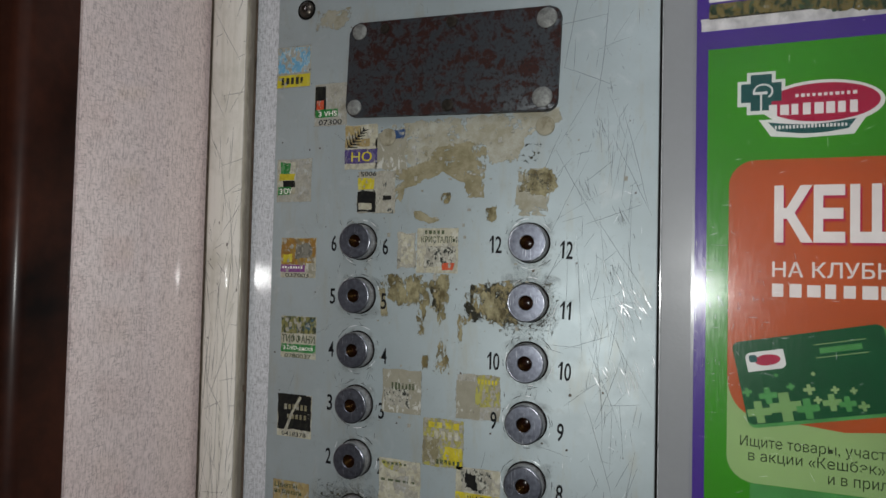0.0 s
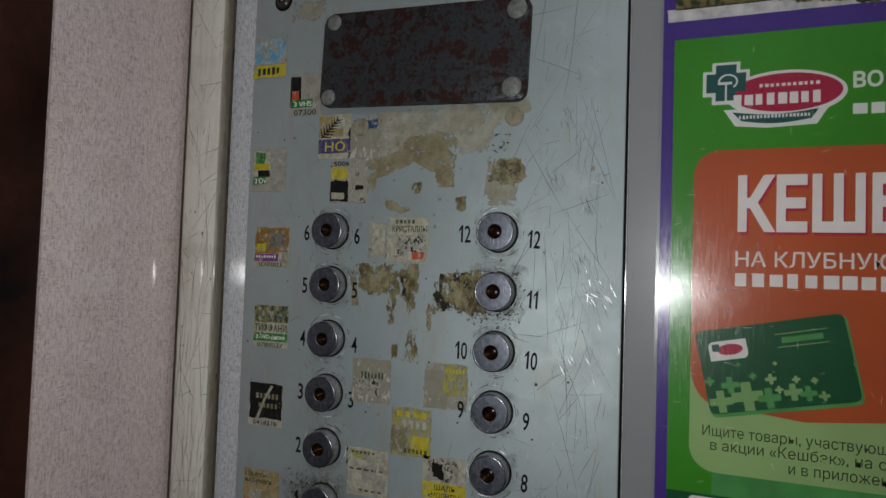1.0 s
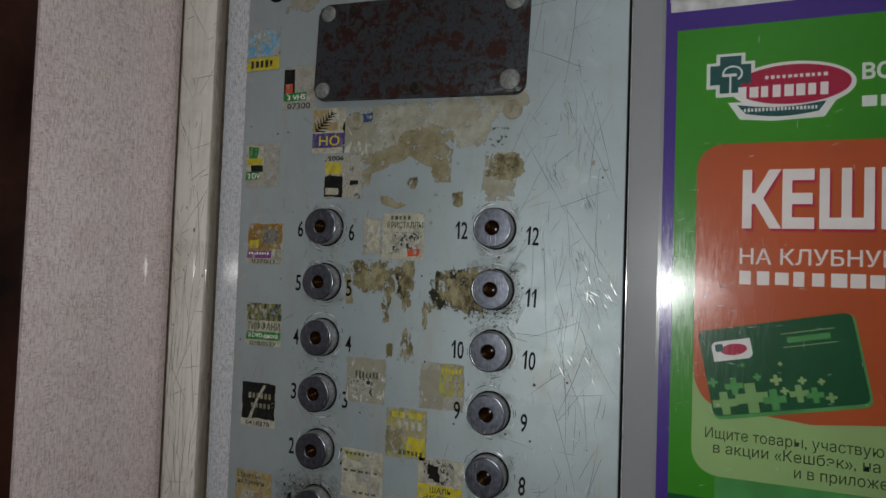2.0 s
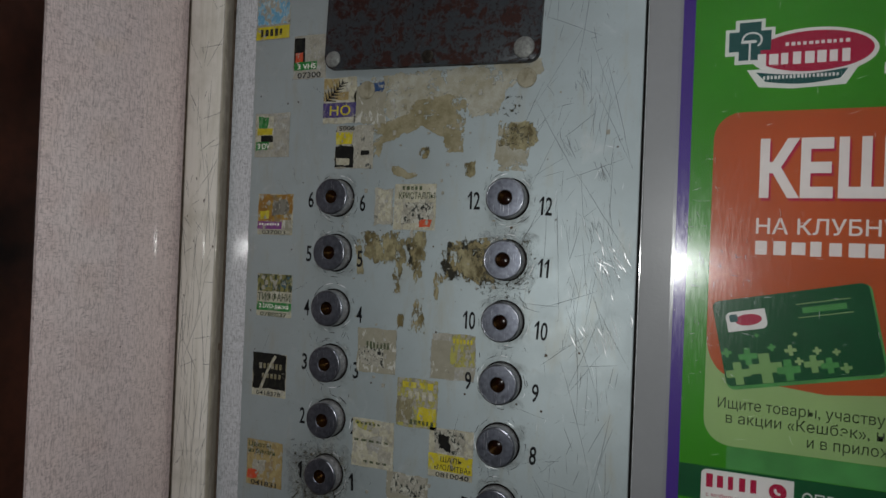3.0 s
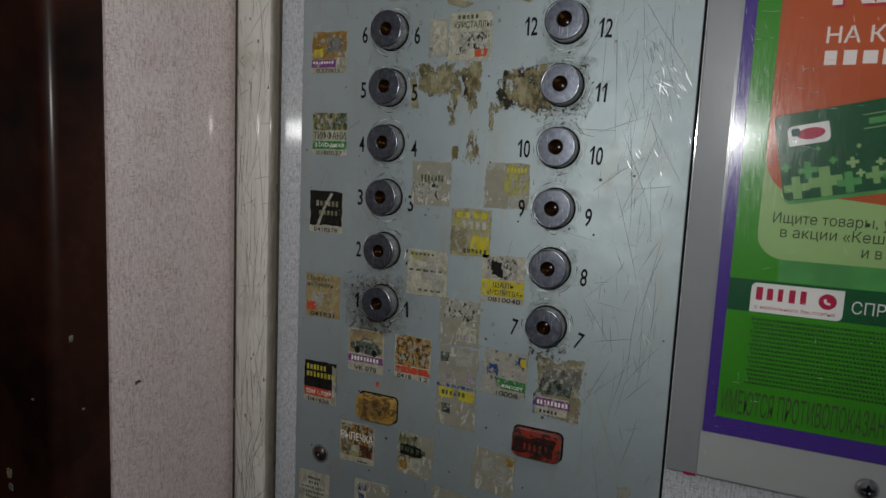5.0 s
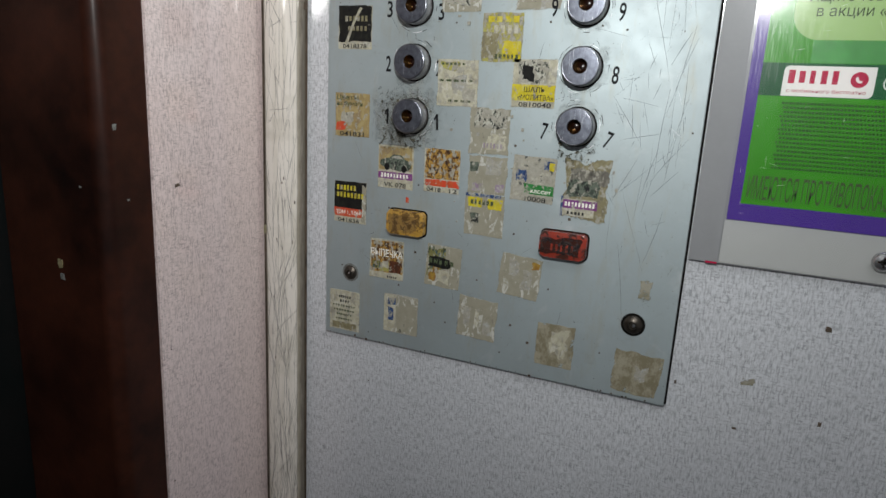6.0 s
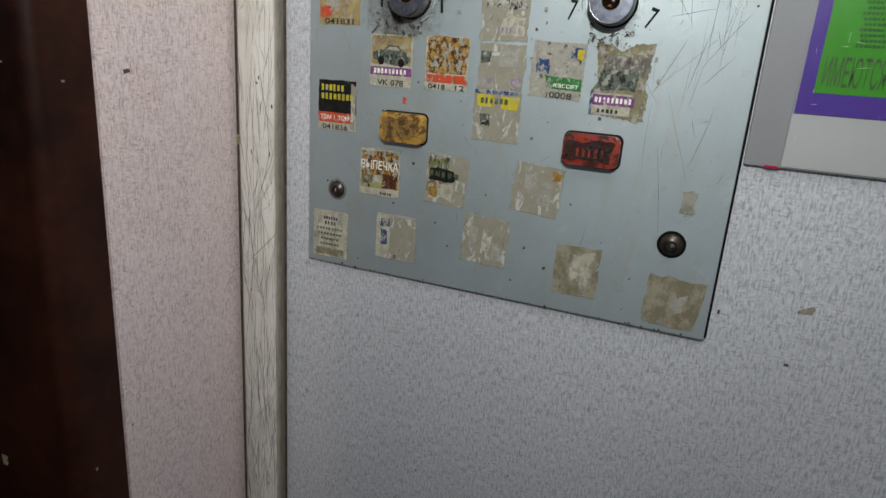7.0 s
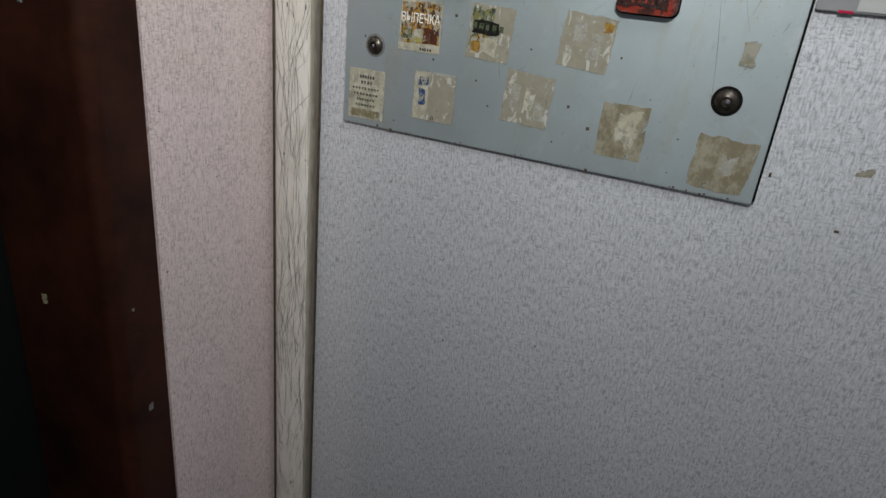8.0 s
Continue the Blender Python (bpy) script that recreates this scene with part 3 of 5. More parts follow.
# corner moulding
MOULD = [(-0.0243, -0.0006), (-0.0243, -0.0056), (-0.0238, -0.0060), (-0.0220, -0.0062), (-0.0210, -0.0084), (-0.0204, -0.0088), (0.0108, -0.0088), (0.0116, -0.0084), (0.0125, -0.0050), (0.0128, -0.0006)]
trim = tagged(part("trim", prism(MOULD, SILL, TOP), "trim", sharp=60), "scratched cream corner batten with dirty edges", "trim", kind="structure")
part("sealant", block(-0.0248, -0.0238, -0.0070, -0.0054, SILL, TOP), "seam", trim, "brown hardened glue line")
part("sealant", block(0.0129, 0.0139, -0.0012, 0.001, SILL, TOP), "seam", trim, "brown hardened glue line")
rnd = random.Random(5)
lines = []
for i in range(430):
    u, z = rnd.random(), rnd.triangular(0.60, 1.45, 0.85)
    lines.append(scribble(rnd, -0.0200 + u * 0.0304, z, rnd.choice((0.008, 0.014, 0.03, 0.05, 0.07)), rnd.gauss(90, 9) if rnd.random() < 0.88 else rnd.uniform(40, 140), 0.06, rnd.uniform(0.00008, 0.00019)))
for i in range(70):                 # knife cuts that cross the batten higher up
    u, z = rnd.random(), rnd.uniform(1.20, 1.62)
    lines.append(scribble(rnd, -0.0195 + u * 0.027, z, rnd.choice((0.006, 0.010, 0.018, 0.03, 0.05)), rnd.choice((rnd.gauss(62, 12), rnd.gauss(118, 12), rnd.gauss(80, 6), rnd.uniform(0, 40))), 0.05, rnd.uniform(0.00010, 0.00020)))
bm = strokes([[(min(0.0106, max(-0.0202, x)), z, w) for x, z, w in l] for l in lines], -0.00882)
tagged(part("scratching", bm, "scratch_trim", trim, "dark knife scratches"), kind="stuff")


bm = bmesh.new()
for i in range(90):
    z = rnd.triangular(0.62, 1.6, 0.95)
    w = rnd.choice((0.0005, 0.0007, 0.0010, 0.0014))
    x, y = rnd.choice(((-0.0236, -0.0061), (0.0134, -0.0012), (rnd.uniform(-0.0195, 0.0102), -0.0088)))
    slab(torn(w, w * rnd.uniform(1.0, 3.5), 0.5, i * 1.9, x, z, 0.0004), y + 0.0004, y - 0.0002, bm)
tagged(part("dirt", bm, "seam", trim, "brown dirt specks"), kind="stuff")
part("chip", slab(torn(0.0030, 0.0085, 0.3, 4, -0.0236, 1.129, 0.0006), -0.0055, -0.0075), "glue_tan", trim, "tan chip at the edge")
part("chip", slab(torn(0.0022, 0.0060, 0.4, 7, 0.0128, 1.3065, 0.0006), -0.0005, -0.0030), "seam", trim, "dark chip at the edge")


def mark(parent, mat, outline, front, back=0.0003):
    return part("mark", slab(outline, front + back, front), mat, parent)


for seed, (x, z, w, h) in enumerate(((0.349, 1.045, 0.003, 0.002), (0.390, 1.121, 0.0048, 0.0050), (0.076, 1.013, 0.0015, 0.0015), (0.395, 1.06, 0.002, 0.003),
                                     (0.352, 1.078, 0.010, 0.007), (0.31, 1.068, 0.002, 0.004), (0.42, 0.93, 0.006, 0.003), (0.20, 0.92, 0.0012, 0.0012), (0.13, 0.90, 0.0012, 0.002))):
    mark(north, "seam" if w < 0.008 else "glue_thin", torn(w, h, 0.5, seed + 80, x, z, 0.0005), -0.0002)
for y, z, w in ((-0.103, 1.176, 0.0055), (-0.088, 1.163, 0.0012), (-0.118, 0.957, 0.0014), (-0.060, 1.31, 0.001), (-0.115, 1.06, 0.0012), (-0.05, 1.46, 0.0014), (-0.04, 0.9, 0.001), (-0.07, 1.01, 0.0009)):
    bm = slab(torn(w, w * 0.55, 0.5, z * 10, 0, 0, 0.0004), 0.0003, -0.0002)
    bm.transform(Matrix.Translation((pink_x(y), y + 0.0015, z)) @ Matrix.Rotation(radians(90 + 3.4), 4, "Z") @ Matrix.Rotation(radians(-14), 4, "Y"))
    part("mark", bm, "seam", west)
for x, y, z, w, h, face in ((-0.065, REVEAL - 0.0003, 1.125, 0.006, 0.010, 0), (-0.083, REVEAL - 0.0003, 0.934, 0.005, 0.008, 0), (-0.0207, -0.143, 0.940, 0.002, 0.003, 1), (-0.0207, -0.137, 0.863, 0.004, 0.006, 1),
                            (-0.0207, -0.147, 1.215, 0.003, 0.005, 1), (-0.0207, -0.140, 1.17, 0.003, 0.002, 1), (-0.040, REVEAL - 0.0003, 1.178, 0.002, 0.0015, 0), (-0.064, REVEAL - 0.0003, 1.117, 0.004, 0.005, 0)):
    bm = slab(torn(w, h, 0.5, z * 31, 0, 0, 0.0006), 0.0004, -0.0003)
    bm.transform(Matrix.Translation((x, y, z)) @ Matrix.Rotation(radians(90 if face else 0), 4, "Z"))
    part("paint_chip", bm, "glue_tan" if h > 0.006 else "steel_dull", jamb, "bare chip in the brown paint")

# ceiling lamp
cl = thing("ceiling_lamp", pose(CEILING_LAMP[0], CEILING_LAMP[1], TOP), "square frosted lift ceiling lamp", "ceiling lamp")
part("frame", block(-0.23, 0.23, -0.23, 0.23, -0.012, 0.0, 0.003), "grey_board", cl)
part("diffuser", block(-0.21, 0.21, -0.21, 0.21, -0.0135, -0.0125), "diffuser", cl)

# ---- the control panel ----
FACE = -0.003
PX0, PX1, PZ0, PZ1 = 0.035, 0.305, 1.050, 1.638
panel = thing("lift_control_panel", pose(0.17, 0.0, PZ0), "grey enamelled lift control panel with scratches and grime", "control panel")


def on_panel(name, bm, mat, label="", parent=None, sharp=35):
    ob = part(name, bm, mat, parent or panel, label, sharp=sharp)
    if not parent:
        ob.matrix_parent_inverse = panel.matrix_basis.inverted()
    return ob


on_panel("faceplate", slab(rounded(PX1 - PX0, PZ1 - PZ0, 0.0015, (PX0 + PX1) / 2, (PZ0 + PZ1) / 2, 3), 0.0, FACE, bevel=0.0006), "panel")
ROWS_Z = [1.2295 + 0.0374 * i for i in range(6)]
rnd = random.Random(11)


def button(cx, cz):
    b = on_panel("button", lathe([(0.0119, 0.002), (0.0119, 0.0112), (0.0113, 0.01248), (0.0111, 0.0125), (0.0048, 0.0125), (0.0044, 0.0121)], 56, cx=cx, cz=cz), "steel", sharp=12)
    on_panel("rim", lathe([(0.01205, 0.0109)] + [(0.0112 + 0.0009 * math.cos(a), 0.0117 + 0.0009 * math.sin(a)) for a in [math.pi / 2 * i / 6 for i in range(7)]] + [(0.0110, 0.01255)], 56, cx=cx, cz=cz), "steel_edge", "polished rounded rim", b, 80)
    on_panel("base_ring", lathe([(0.0130, 0.0029), (0.0129, 0.0034), (0.0124, 0.0035), (0.0120, 0.0031), (0.0118, 0.0028)], 40, cx=cx, cz=cz), "hole", "dark gap round the button", b)
    on_panel("skirt", lathe([(0.01195, 0.0030), (0.01205, 0.0036), (0.01205, 0.0108), (0.01195, 0.0112)], 56, cx=cx, cz=cz), "steel_side", "worn pale button side", b)
    socket = on_panel("socket", lathe([(0.0044, 0.0122), (0.0041, 0.0100), (0.0034, 0.0072), (0.0030, 0.0066)], 24, cx=cx, cz=cz), "amber", "brass socket in the button", b, 60)
    dx, dz = rnd.uniform(-0.0003, 0.0003), rnd.uniform(-0.0003, 0.0003)
    on_panel("lens", lathe([(0.0034, 0.0066), (0.0024, 0.0074), (0.0010, 0.0078), (0.0, 0.0079)], 20, cx=cx + dx, cz=cz + dz), "lens", "dark red indicator lens", b, 60)
    return b


COLS = (0.1085, 0.2287)
for cx in COLS:
    for z in ROWS_Z:
        button(cx, z)


def numeral(text, cx, cz, turn=0.0, h=0.0112, proud=0.00012):
    """Engraved floor number, glyph by glyph; the one is a stem with a short flag."""
    wide = {"1": 0.0028}
    total = sum(wide.get(g, 0.0042) for g in text) + 0.0011 * (len(text) - 1)
    x, bm = -total / 2, bmesh.new()
    for g in text:
        w = wide.get(g, 0.0042)
        if g == "1":
            s = x + w
            slab([(s - 0.0013, -h / 2), (s, -h / 2), (s, h / 2), (s - 0.0009, h / 2), (x, h / 2 - 0.0030), (x, h / 2 - 0.0044), (s - 0.0013, h / 2 - 0.0026)], FACE + 0.0002, FACE - proud, bm)
        else:
            glyph = lettering(g, x + w / 2, 0.0, h, FACE - proud, w, bold=0.012)
            mesh = bpy.data.meshes.new("glyph")
            glyph.to_mesh(mesh)
            glyph.free()
            bm.from_mesh(mesh)
            bpy.data.meshes.remove(mesh)
        x += w + 0.0011
    bm.transform(Matrix.Translation((cx, 0, cz)) @ Matrix.Rotation(radians(-turn), 4, "Y"))
    on_panel("numeral", bm, "ink", "engraved black floor number")


for i in range(6):
    z = ROWS_Z[i]
    numeral(str(i + 1), COLS[0] - 0.0212, z - 0.001, proud=0.0008 if i == 0 else 0.00012)
    numeral(str(i + 1), COLS[0] + 0.0192 + (0.001 if i == 3 else 0), z - 0.003, 4 if i == 0 else 0, proud=0.0008 if i in (0, 4) else 0.00012)
    numeral(str(i + 7), COLS[1] - (0.0225 if i > 2 else 0.0215), z - (0.004 if i == 0 else 0.001), 0 if i else -8, proud=0.0006 if i == 2 else 0.00012)
    numeral(str(i + 7), COLS[1] + (0.0230 if i > 2 else 0.0210), z - (0.007 if i == 0 else 0.004), -3 if i else -18)

# grime rings, wear and scratches in the enamel
for k, (cx, cz, r) in enumerate([(COLS[0], ROWS_Z[0], 0.027), (COLS[1], ROWS_Z[4], 0.024)] + [(COLS[1], z, 0.0185) for z in ROWS_Z] + [(COLS[0], z, 0.0178) for z in ROWS_Z]):
    on_panel("grime", slab([(cx + x, cz + z) for x, z in ((r * (1 + 0.28 * noise.noise(Vector((math.cos(a) * 2, math.sin(a) * 2, k * 5.1)))) * math.cos(a), r * (1 + 0.28 * noise.noise(Vector((math.cos(a) * 2, math.sin(a) * 2, k * 5.1)))) * math.sin(a)) for a in [2 * math.pi * i / 48 for i in range(48)])], FACE + 0.0005, FACE - 0.00003 - 0.000008 * k), "grime", "dark finger grime")
rnd = random.Random(21)
dark, pale = [], []
for i in range(290):
    if rnd.random() < 0.66:
        x, z = rnd.triangular(0.240, 0.302, 0.282), rnd.triangular(1.12, 1.60, 1.40)
        long = rnd.choice((0.004, 0.006, 0.010, 0.014, 0.022, 0.035, 0.055))
        dark.append(scribble(rnd, x, z, long, rnd.choice((rnd.gauss(-72, 9), rnd.gauss(-112, 10), rnd.gauss(-90, 6), rnd.gauss(-150, 25))), 0.05, rnd.uniform(0.00005, 0.00012)))
    else:
        x, z = rnd.uniform(0.05, 0.29), rnd.uniform(1.06, 1.60)
        dark.append(scribble(rnd, x, z, rnd.choice((0.003, 0.005, 0.009, 0.016)), rnd.uniform(-150, -30), 0.05, rnd.uniform(0.00004, 0.00010)))
for x, z, long, angle in ((0.262, 1.60, 0.11, -100), (0.276, 1.58, 0.12, -93), (0.284, 1.50, 0.09, -76), (0.244, 1.475, 0.08, -62), (0.296, 1.44, 0.05, -160), (0.270, 1.36, 0.10, -84), (0.286, 1.35, 0.07, -108),
                          (0.264, 1.32, 0.09, -70), (0.292, 1.27, 0.06, -90), (0.262, 1.245, 0.03, -84), (0.268, 1.235, 0.025, -86), (0.281, 1.22, 0.05, -104), (0.288, 1.18, 0.05, -98), (0.25, 1.25, 0.05, -55), (0.225, 1.46, 0.05, -68)):
    dark.append(scribble(rnd, x, z, long * 0.7, angle, 0.05, 0.00011, 6))
for cx, cz in ((0.262, 1.452), (0.284, 1.437), (0.279, 1.40), (0.27, 1.49)):
    for i in range(16):
        dark.append(scribble(rnd, rnd.gauss(cx, 0.0025), rnd.gauss(cz, 0.003), rnd.uniform(0.003, 0.008), rnd.gauss(-72, 12), 0.03, 0.00009))
for cx in COLS:                     # rubbed arcs and cracks round the buttons
    for cz in ROWS_Z:
        for i in range(13):
            a, r = rnd.uniform(0, 6.28), rnd.uniform(0.0140, 0.0172)
            arc = [(cx + r * math.cos(a + 0.09 * k) * rnd.uniform(0.985, 1.015), cz + r * math.sin(a + 0.09 * k), 0.00022 * math.sin(0.5 + 0.5 * k)) for k in range(rnd.choice((3, 4, 6)))]
            (dark if i % 3 else pale).append(arc)
        for i in range(5):
            dark.append(scribble(rnd, cx + rnd.uniform(-0.018, 0.018), cz + rnd.choice((-1, 1)) * rnd.uniform(0.0145, 0.019), rnd.uniform(0.002, 0.006), rnd.uniform(-120, -60), 0.3, 0.00014))
# scratches crowded where the torch mirrors, their sparkle painted white
for i in range(46):
    x, z = (rnd.gauss(0.288, 0.0055), rnd.gauss(1.384, 0.007)) if i % 3 else (rnd.gauss(0.288, 0.008), rnd.gauss(1.342, 0.006))
    pale.append(scribble(rnd, x, z, rnd.uniform(0.003, 0.010), rnd.gauss(-64, 14), 0.1, rnd.uniform(0.00016, 0.00036)))
for i in range(34):
    x, z = rnd.triangular(0.25, 0.302, 0.288), rnd.uniform(1.22, 1.45)
    pale.append(scribble(rnd, x, z, rnd.uniform(0.002, 0.012), rnd.gauss(-70, 25), 0.1, rnd.uniform(0.00006, 0.00012)))


def inside(lines):
    return [[(min(PX1 - 0.001, max(PX0 + 0.001, x)), z, w) for x, z, w in l] for l in lines]


tagged(on_panel("scratching", strokes(inside(dark), FACE - 0.00002, lift=0.00004), "scratch", "dark scratches in the enamel"), kind="stuff")
tagged(on_panel("bright_scratching", strokes(inside(pale), FACE - 0.00002), "scratch_light", "scratches in the enamel, painted near-white as glints"), kind="stuff")
bm = bmesh.new()
for i in range(150):
    x, z = rnd.uniform(PX0 + 0.003, PX1 - 0.003), rnd.uniform(PZ0 + 0.002, PZ1)
    if i < 25:
        z = PZ0 + rnd.uniform(0.0003, 0.0015)
    w = rnd.choice((0.0006, 0.0008, 0.0014, 0.002))
    slab(torn(w, w, 0.5, i * 1.3, x, z, 0.0003), FACE + 0.0003, FACE - 0.00005, bm)
tagged(on_panel("dirt", bm, "seam", "brown dirt specks"), kind="stuff")

# near-black strip stands in for the shade between panel and poster holder
on_panel("edge_grime", block(PX1 + 0.0001, PX1 + 0.0012, -0.0026, 0.001, PZ0 + 0.002, PZ1), "hole", "black strip for the shaded gap along the edge")

# corner screws
for cx, cz, r, deep in ((0.0585, 1.1040, 0.0060, 0), (0.2790, 1.1030, 0.0064, 1), (0.0590, 1.5865, 0.0060, 1), (0.2790, 1.6080, 0.0060, 0)):
    s = on_panel("screw", lathe([(r, 0.0030), (r * 0.97, 0.0038), (r * 0.75, 0.0052), (r * 0.42, 0.0060), (r * 0.40, 0.0042), (0.0, 0.0042)], 28, cx=cx, cz=cz), "screw", "dark domed socket screw")
    on_panel("washer", lathe([(r * 1.25, 0.0028), (r * 1.22, 0.0033), (r * 1.0, 0.0034), (r * 0.9, 0.003)], 28, cx=cx, cz=cz), "hole" if deep else "steel_dull", "", s)
    on_panel("pin", lathe([(r * 0.22, 0.0040), (r * 0.2, 0.0056), (0.0, 0.0058)], 14, cx=cx + r * 0.1, cz=cz), "steel_bright", "bright metal pin", s)

# blanking plate of rusted steel
plate_place = pose(0.1715, FACE, 1.5345, 0, 1.9, 0)
cover = on_panel("blanking_plate", slab(rounded(0.149, 0.066, 0.007), 0.0, -0.0045, bevel=0.0012), "rust_plate", "rusty dark steel plate with worn grey paint")
cover.matrix_basis = plate_place
for x, z, r, mat in ((-0.0665, 0.0265, 0.0056, "steel_dull"), (0.0655, 0.0255, 0.0066, "steel_dull"), (-0.0675, -0.0265, 0.0056, "steel_dull"), (0.0650, -0.0245, 0.0066, "steel_dull"),
                     (0.002, 0.0285, 0.0040, "screw"), (0.002, -0.0275, 0.0042, "screw"), (-0.047, 0.0275, 0.0035, "screw")):
    on_panel("rivet", lathe([(r, 0.0043), (r * 0.96, 0.0052), (r * 0.75, 0.0060), (0.0, 0.0063)], 24, cx=x, cz=z), mat, "", cover)
on_panel("chip", slab(torn(0.0075, 0.0065, 0.5, 3, -0.006, 0.0015, 0.0006), -0.0043, -0.0042), "paper", "pale chip of paint", cover)


def lift_key(cx, cz, w, h, mat, label, dark_w, worn):
    """A rectangular plastic push key, rounded and worn, standing in a dark slot."""
    k = on_panel("push_key", slab(rounded(w, h, 0.0035, cx, cz), FACE, -0.0085, bevel=0.0014), mat, label)
    on_panel("key_slot", slab(rounded(w + 0.0018, h + 0.0018, 0.004, cx, cz), FACE + 0.001, FACE - 0.0004), "hole", "", k)
    on_panel("worn_patch", slab(torn(w * dark_w, h * 0.72, 0.32, cx * 90, cx - w * 0.06, cz - h * 0.02), -0.0084, -0.0087), worn, "darkened worn inlay", k)
    return k


lift_key(0.1080, 1.1510, 0.0310, 0.0185, "key_yellow", "amber plastic push key, scuffed", 0.78, "key_brown")
red = lift_key(0.2278, 1.1505, 0.0320, 0.0180, "key_red", "red plastic push key, burnt and worn", 0.97, "key_dark")
on_panel("lettering", bars(0.220, 0.237, 1.1490, 0.0055, 5, -0.00885, 4, 0.5), "key_red", "", red)
mark(panel, "pr_red", torn(0.003, 0.0045, 0.4, 9, 0.107, 1.168, 0.0006), FACE - 0.0001).matrix_parent_inverse = panel.matrix_basis.inverted()

# ---- stickers and what is left of them ----


def sticker(label, cx, cz, w, h, base, tear, seed, layers=(), words=(), turn=0.0, name="sticker"):
    ob = part(name, slab(torn(w, h, tear, seed), 0.0, -0.00022), base, None, place=pose(cx, FACE, cz, 0, turn, 0))
    tagged(ob, label, "sticker" if name == "sticker" else "glue residue", "stickers on the panel")
    part("dirt_edge", slab(torn(w + 0.0011, h + 0.0011, tear, seed), 0.0, -0.00010), "edge_dirt", ob, "thin rim of dirt")
    for i, (u0, v0, u1, v1, mat, rough) in enumerate(layers):
        pw, ph = (u1 - u0) * w, (v1 - v0) * h
        part("print", slab(torn(pw, ph, rough, seed + 3.3 * i + 1, (u0 + u1) / 2 * w - w / 2, (v0 + v1) / 2 * h - h / 2, 0.0009), -0.0002, -0.00032 - 0.00003 * i), mat, ob)
    for i, (text, u, v, high, wide, mat) in enumerate(words):
        x, z = u * w - w / 2, v * h - h / 2
        if text.startswith("|"):
            bm = bars(x - wide * w / 2, x + wide * w / 2, z, high * h, int(text[1:]), -0.00048, seed + i)
        else:
            bm = lettering(text, x, z, high * h * 0.9, -0.00048, wide * w, bold=0.01, deep=0.0001)
        part("lettering", bm, {"ink": "ink_worn", "white_ink": "white_worn", "text_dark": "text_worn"}.get(mat, mat), ob)
    return ob


W, H = 0.0300, 0.0310
sticker("faded blue and yellow printed sticker", 0.0495, 1.5450, 0.029, H, "paper_worn", 0.03, 1, ((0.02, 0.34, 0.98, 0.98, "pr_blue", 0.10), (0.0, 0.02, 1.0, 0.32, "pr_yellow", 0.05)), (("|5", 0.5, 0.17, 0.18, 0.7, "ink"),))
sticker("half-torn sticker with black, red and green print", 0.0815, 1.5150, 0.027, H, "paper_grey", 0.03, 2, ((0.02, 0.22, 0.36, 0.97, "pr_black", 0.12), (0.06, 0.30, 0.30, 0.62, "pr_red", 0.2), (0.0, 0.20, 0.75, 0.40, "pr_green", 0.15)), (("3 VHS", 0.42, 0.29, 0.13, 0.55, "white_ink"), ("07300", 0.5, 0.09, 0.14, 0.7, "ink")))
sticker("half-peeled sticker with green and yellow print", 0.0525, 1.4610, W, 0.032, "paper_grey", 0.03, 3, ((0.03, 0.16, 0.55, 0.96, "paper", 0.08), (0.08, 0.55, 0.42, 0.94, "pr_green", 0.35), (0.08, 0.50, 0.55, 0.66, "pr_yellow", 0.25), (0.18, 0.34, 0.55, 0.50, "pr_black", 0.2), (0.05, 0.16, 0.44, 0.36, "pr_green", 0.3)), (("3 DV", 0.28, 0.26, 0.14, 0.34, "white_ink"),))
sticker("yellow-brown picture sticker with violet band", 0.0580, 1.4045, W, 0.0295, "paper", 0.03, 4, ((0.0, 0.30, 1.0, 1.0, "pr_orange", 0.10), (0.40, 0.46, 0.92, 0.90, "pr_grey_dark", 0.45), (0.05, 0.36, 0.34, 0.60, "pr_yellow", 0.4), (0.70, 0.08, 1.0, 0.40, "shreds", 0.35), (0.0, 0.14, 0.72, 0.33, "pr_violet", 0.08)), (("|8", 0.36, 0.26, 0.06, 0.6, "white_ink"), ("037003", 0.48, 0.07, 0.11, 0.66, "ink")))
sticker("picture sticker with green band and white title", 0.0600, 1.3470, W, 0.0305, "paper", 0.03, 5, ((0.0, 0.58, 1.0, 1.0, "pr_forest", 0.10), (0.0, 0.14, 1.0, 0.34, "pr_green", 0.06)), (("ТИФФАНИ", 0.5, 0.46, 0.20, 0.92, "text_dark"), ("3 DVD-диска", 0.5, 0.25, 0.11, 0.82, "white_ink"), ("0788037", 0.5, 0.06, 0.11, 0.74, "text_dark")))
sticker("black sticker with a pale diagonal tear", 0.0585, 1.2905, 0.029, 0.031, "paper", 0.03, 6, ((0.0, 0.16, 1.0, 1.0, "pr_black", 0.08),), (("|6", 0.56, 0.70, 0.13, 0.7, "pr_olive"), ("|5", 0.60, 0.48, 0.12, 0.6, "pr_olive"), ("0418378", 0.5, 0.08, 0.11, 0.7, "ink")))
bm = slab([(-0.0095, -0.0135), (-0.0065, -0.0125), (-0.001, 0.002), (0.006, 0.0135), (0.004, 0.0142), (-0.0025, 0.003)], -0.0003, -0.00048)
part("tear", bm, "paper", bpy.data.objects["sticker.005"], "pale torn streak")
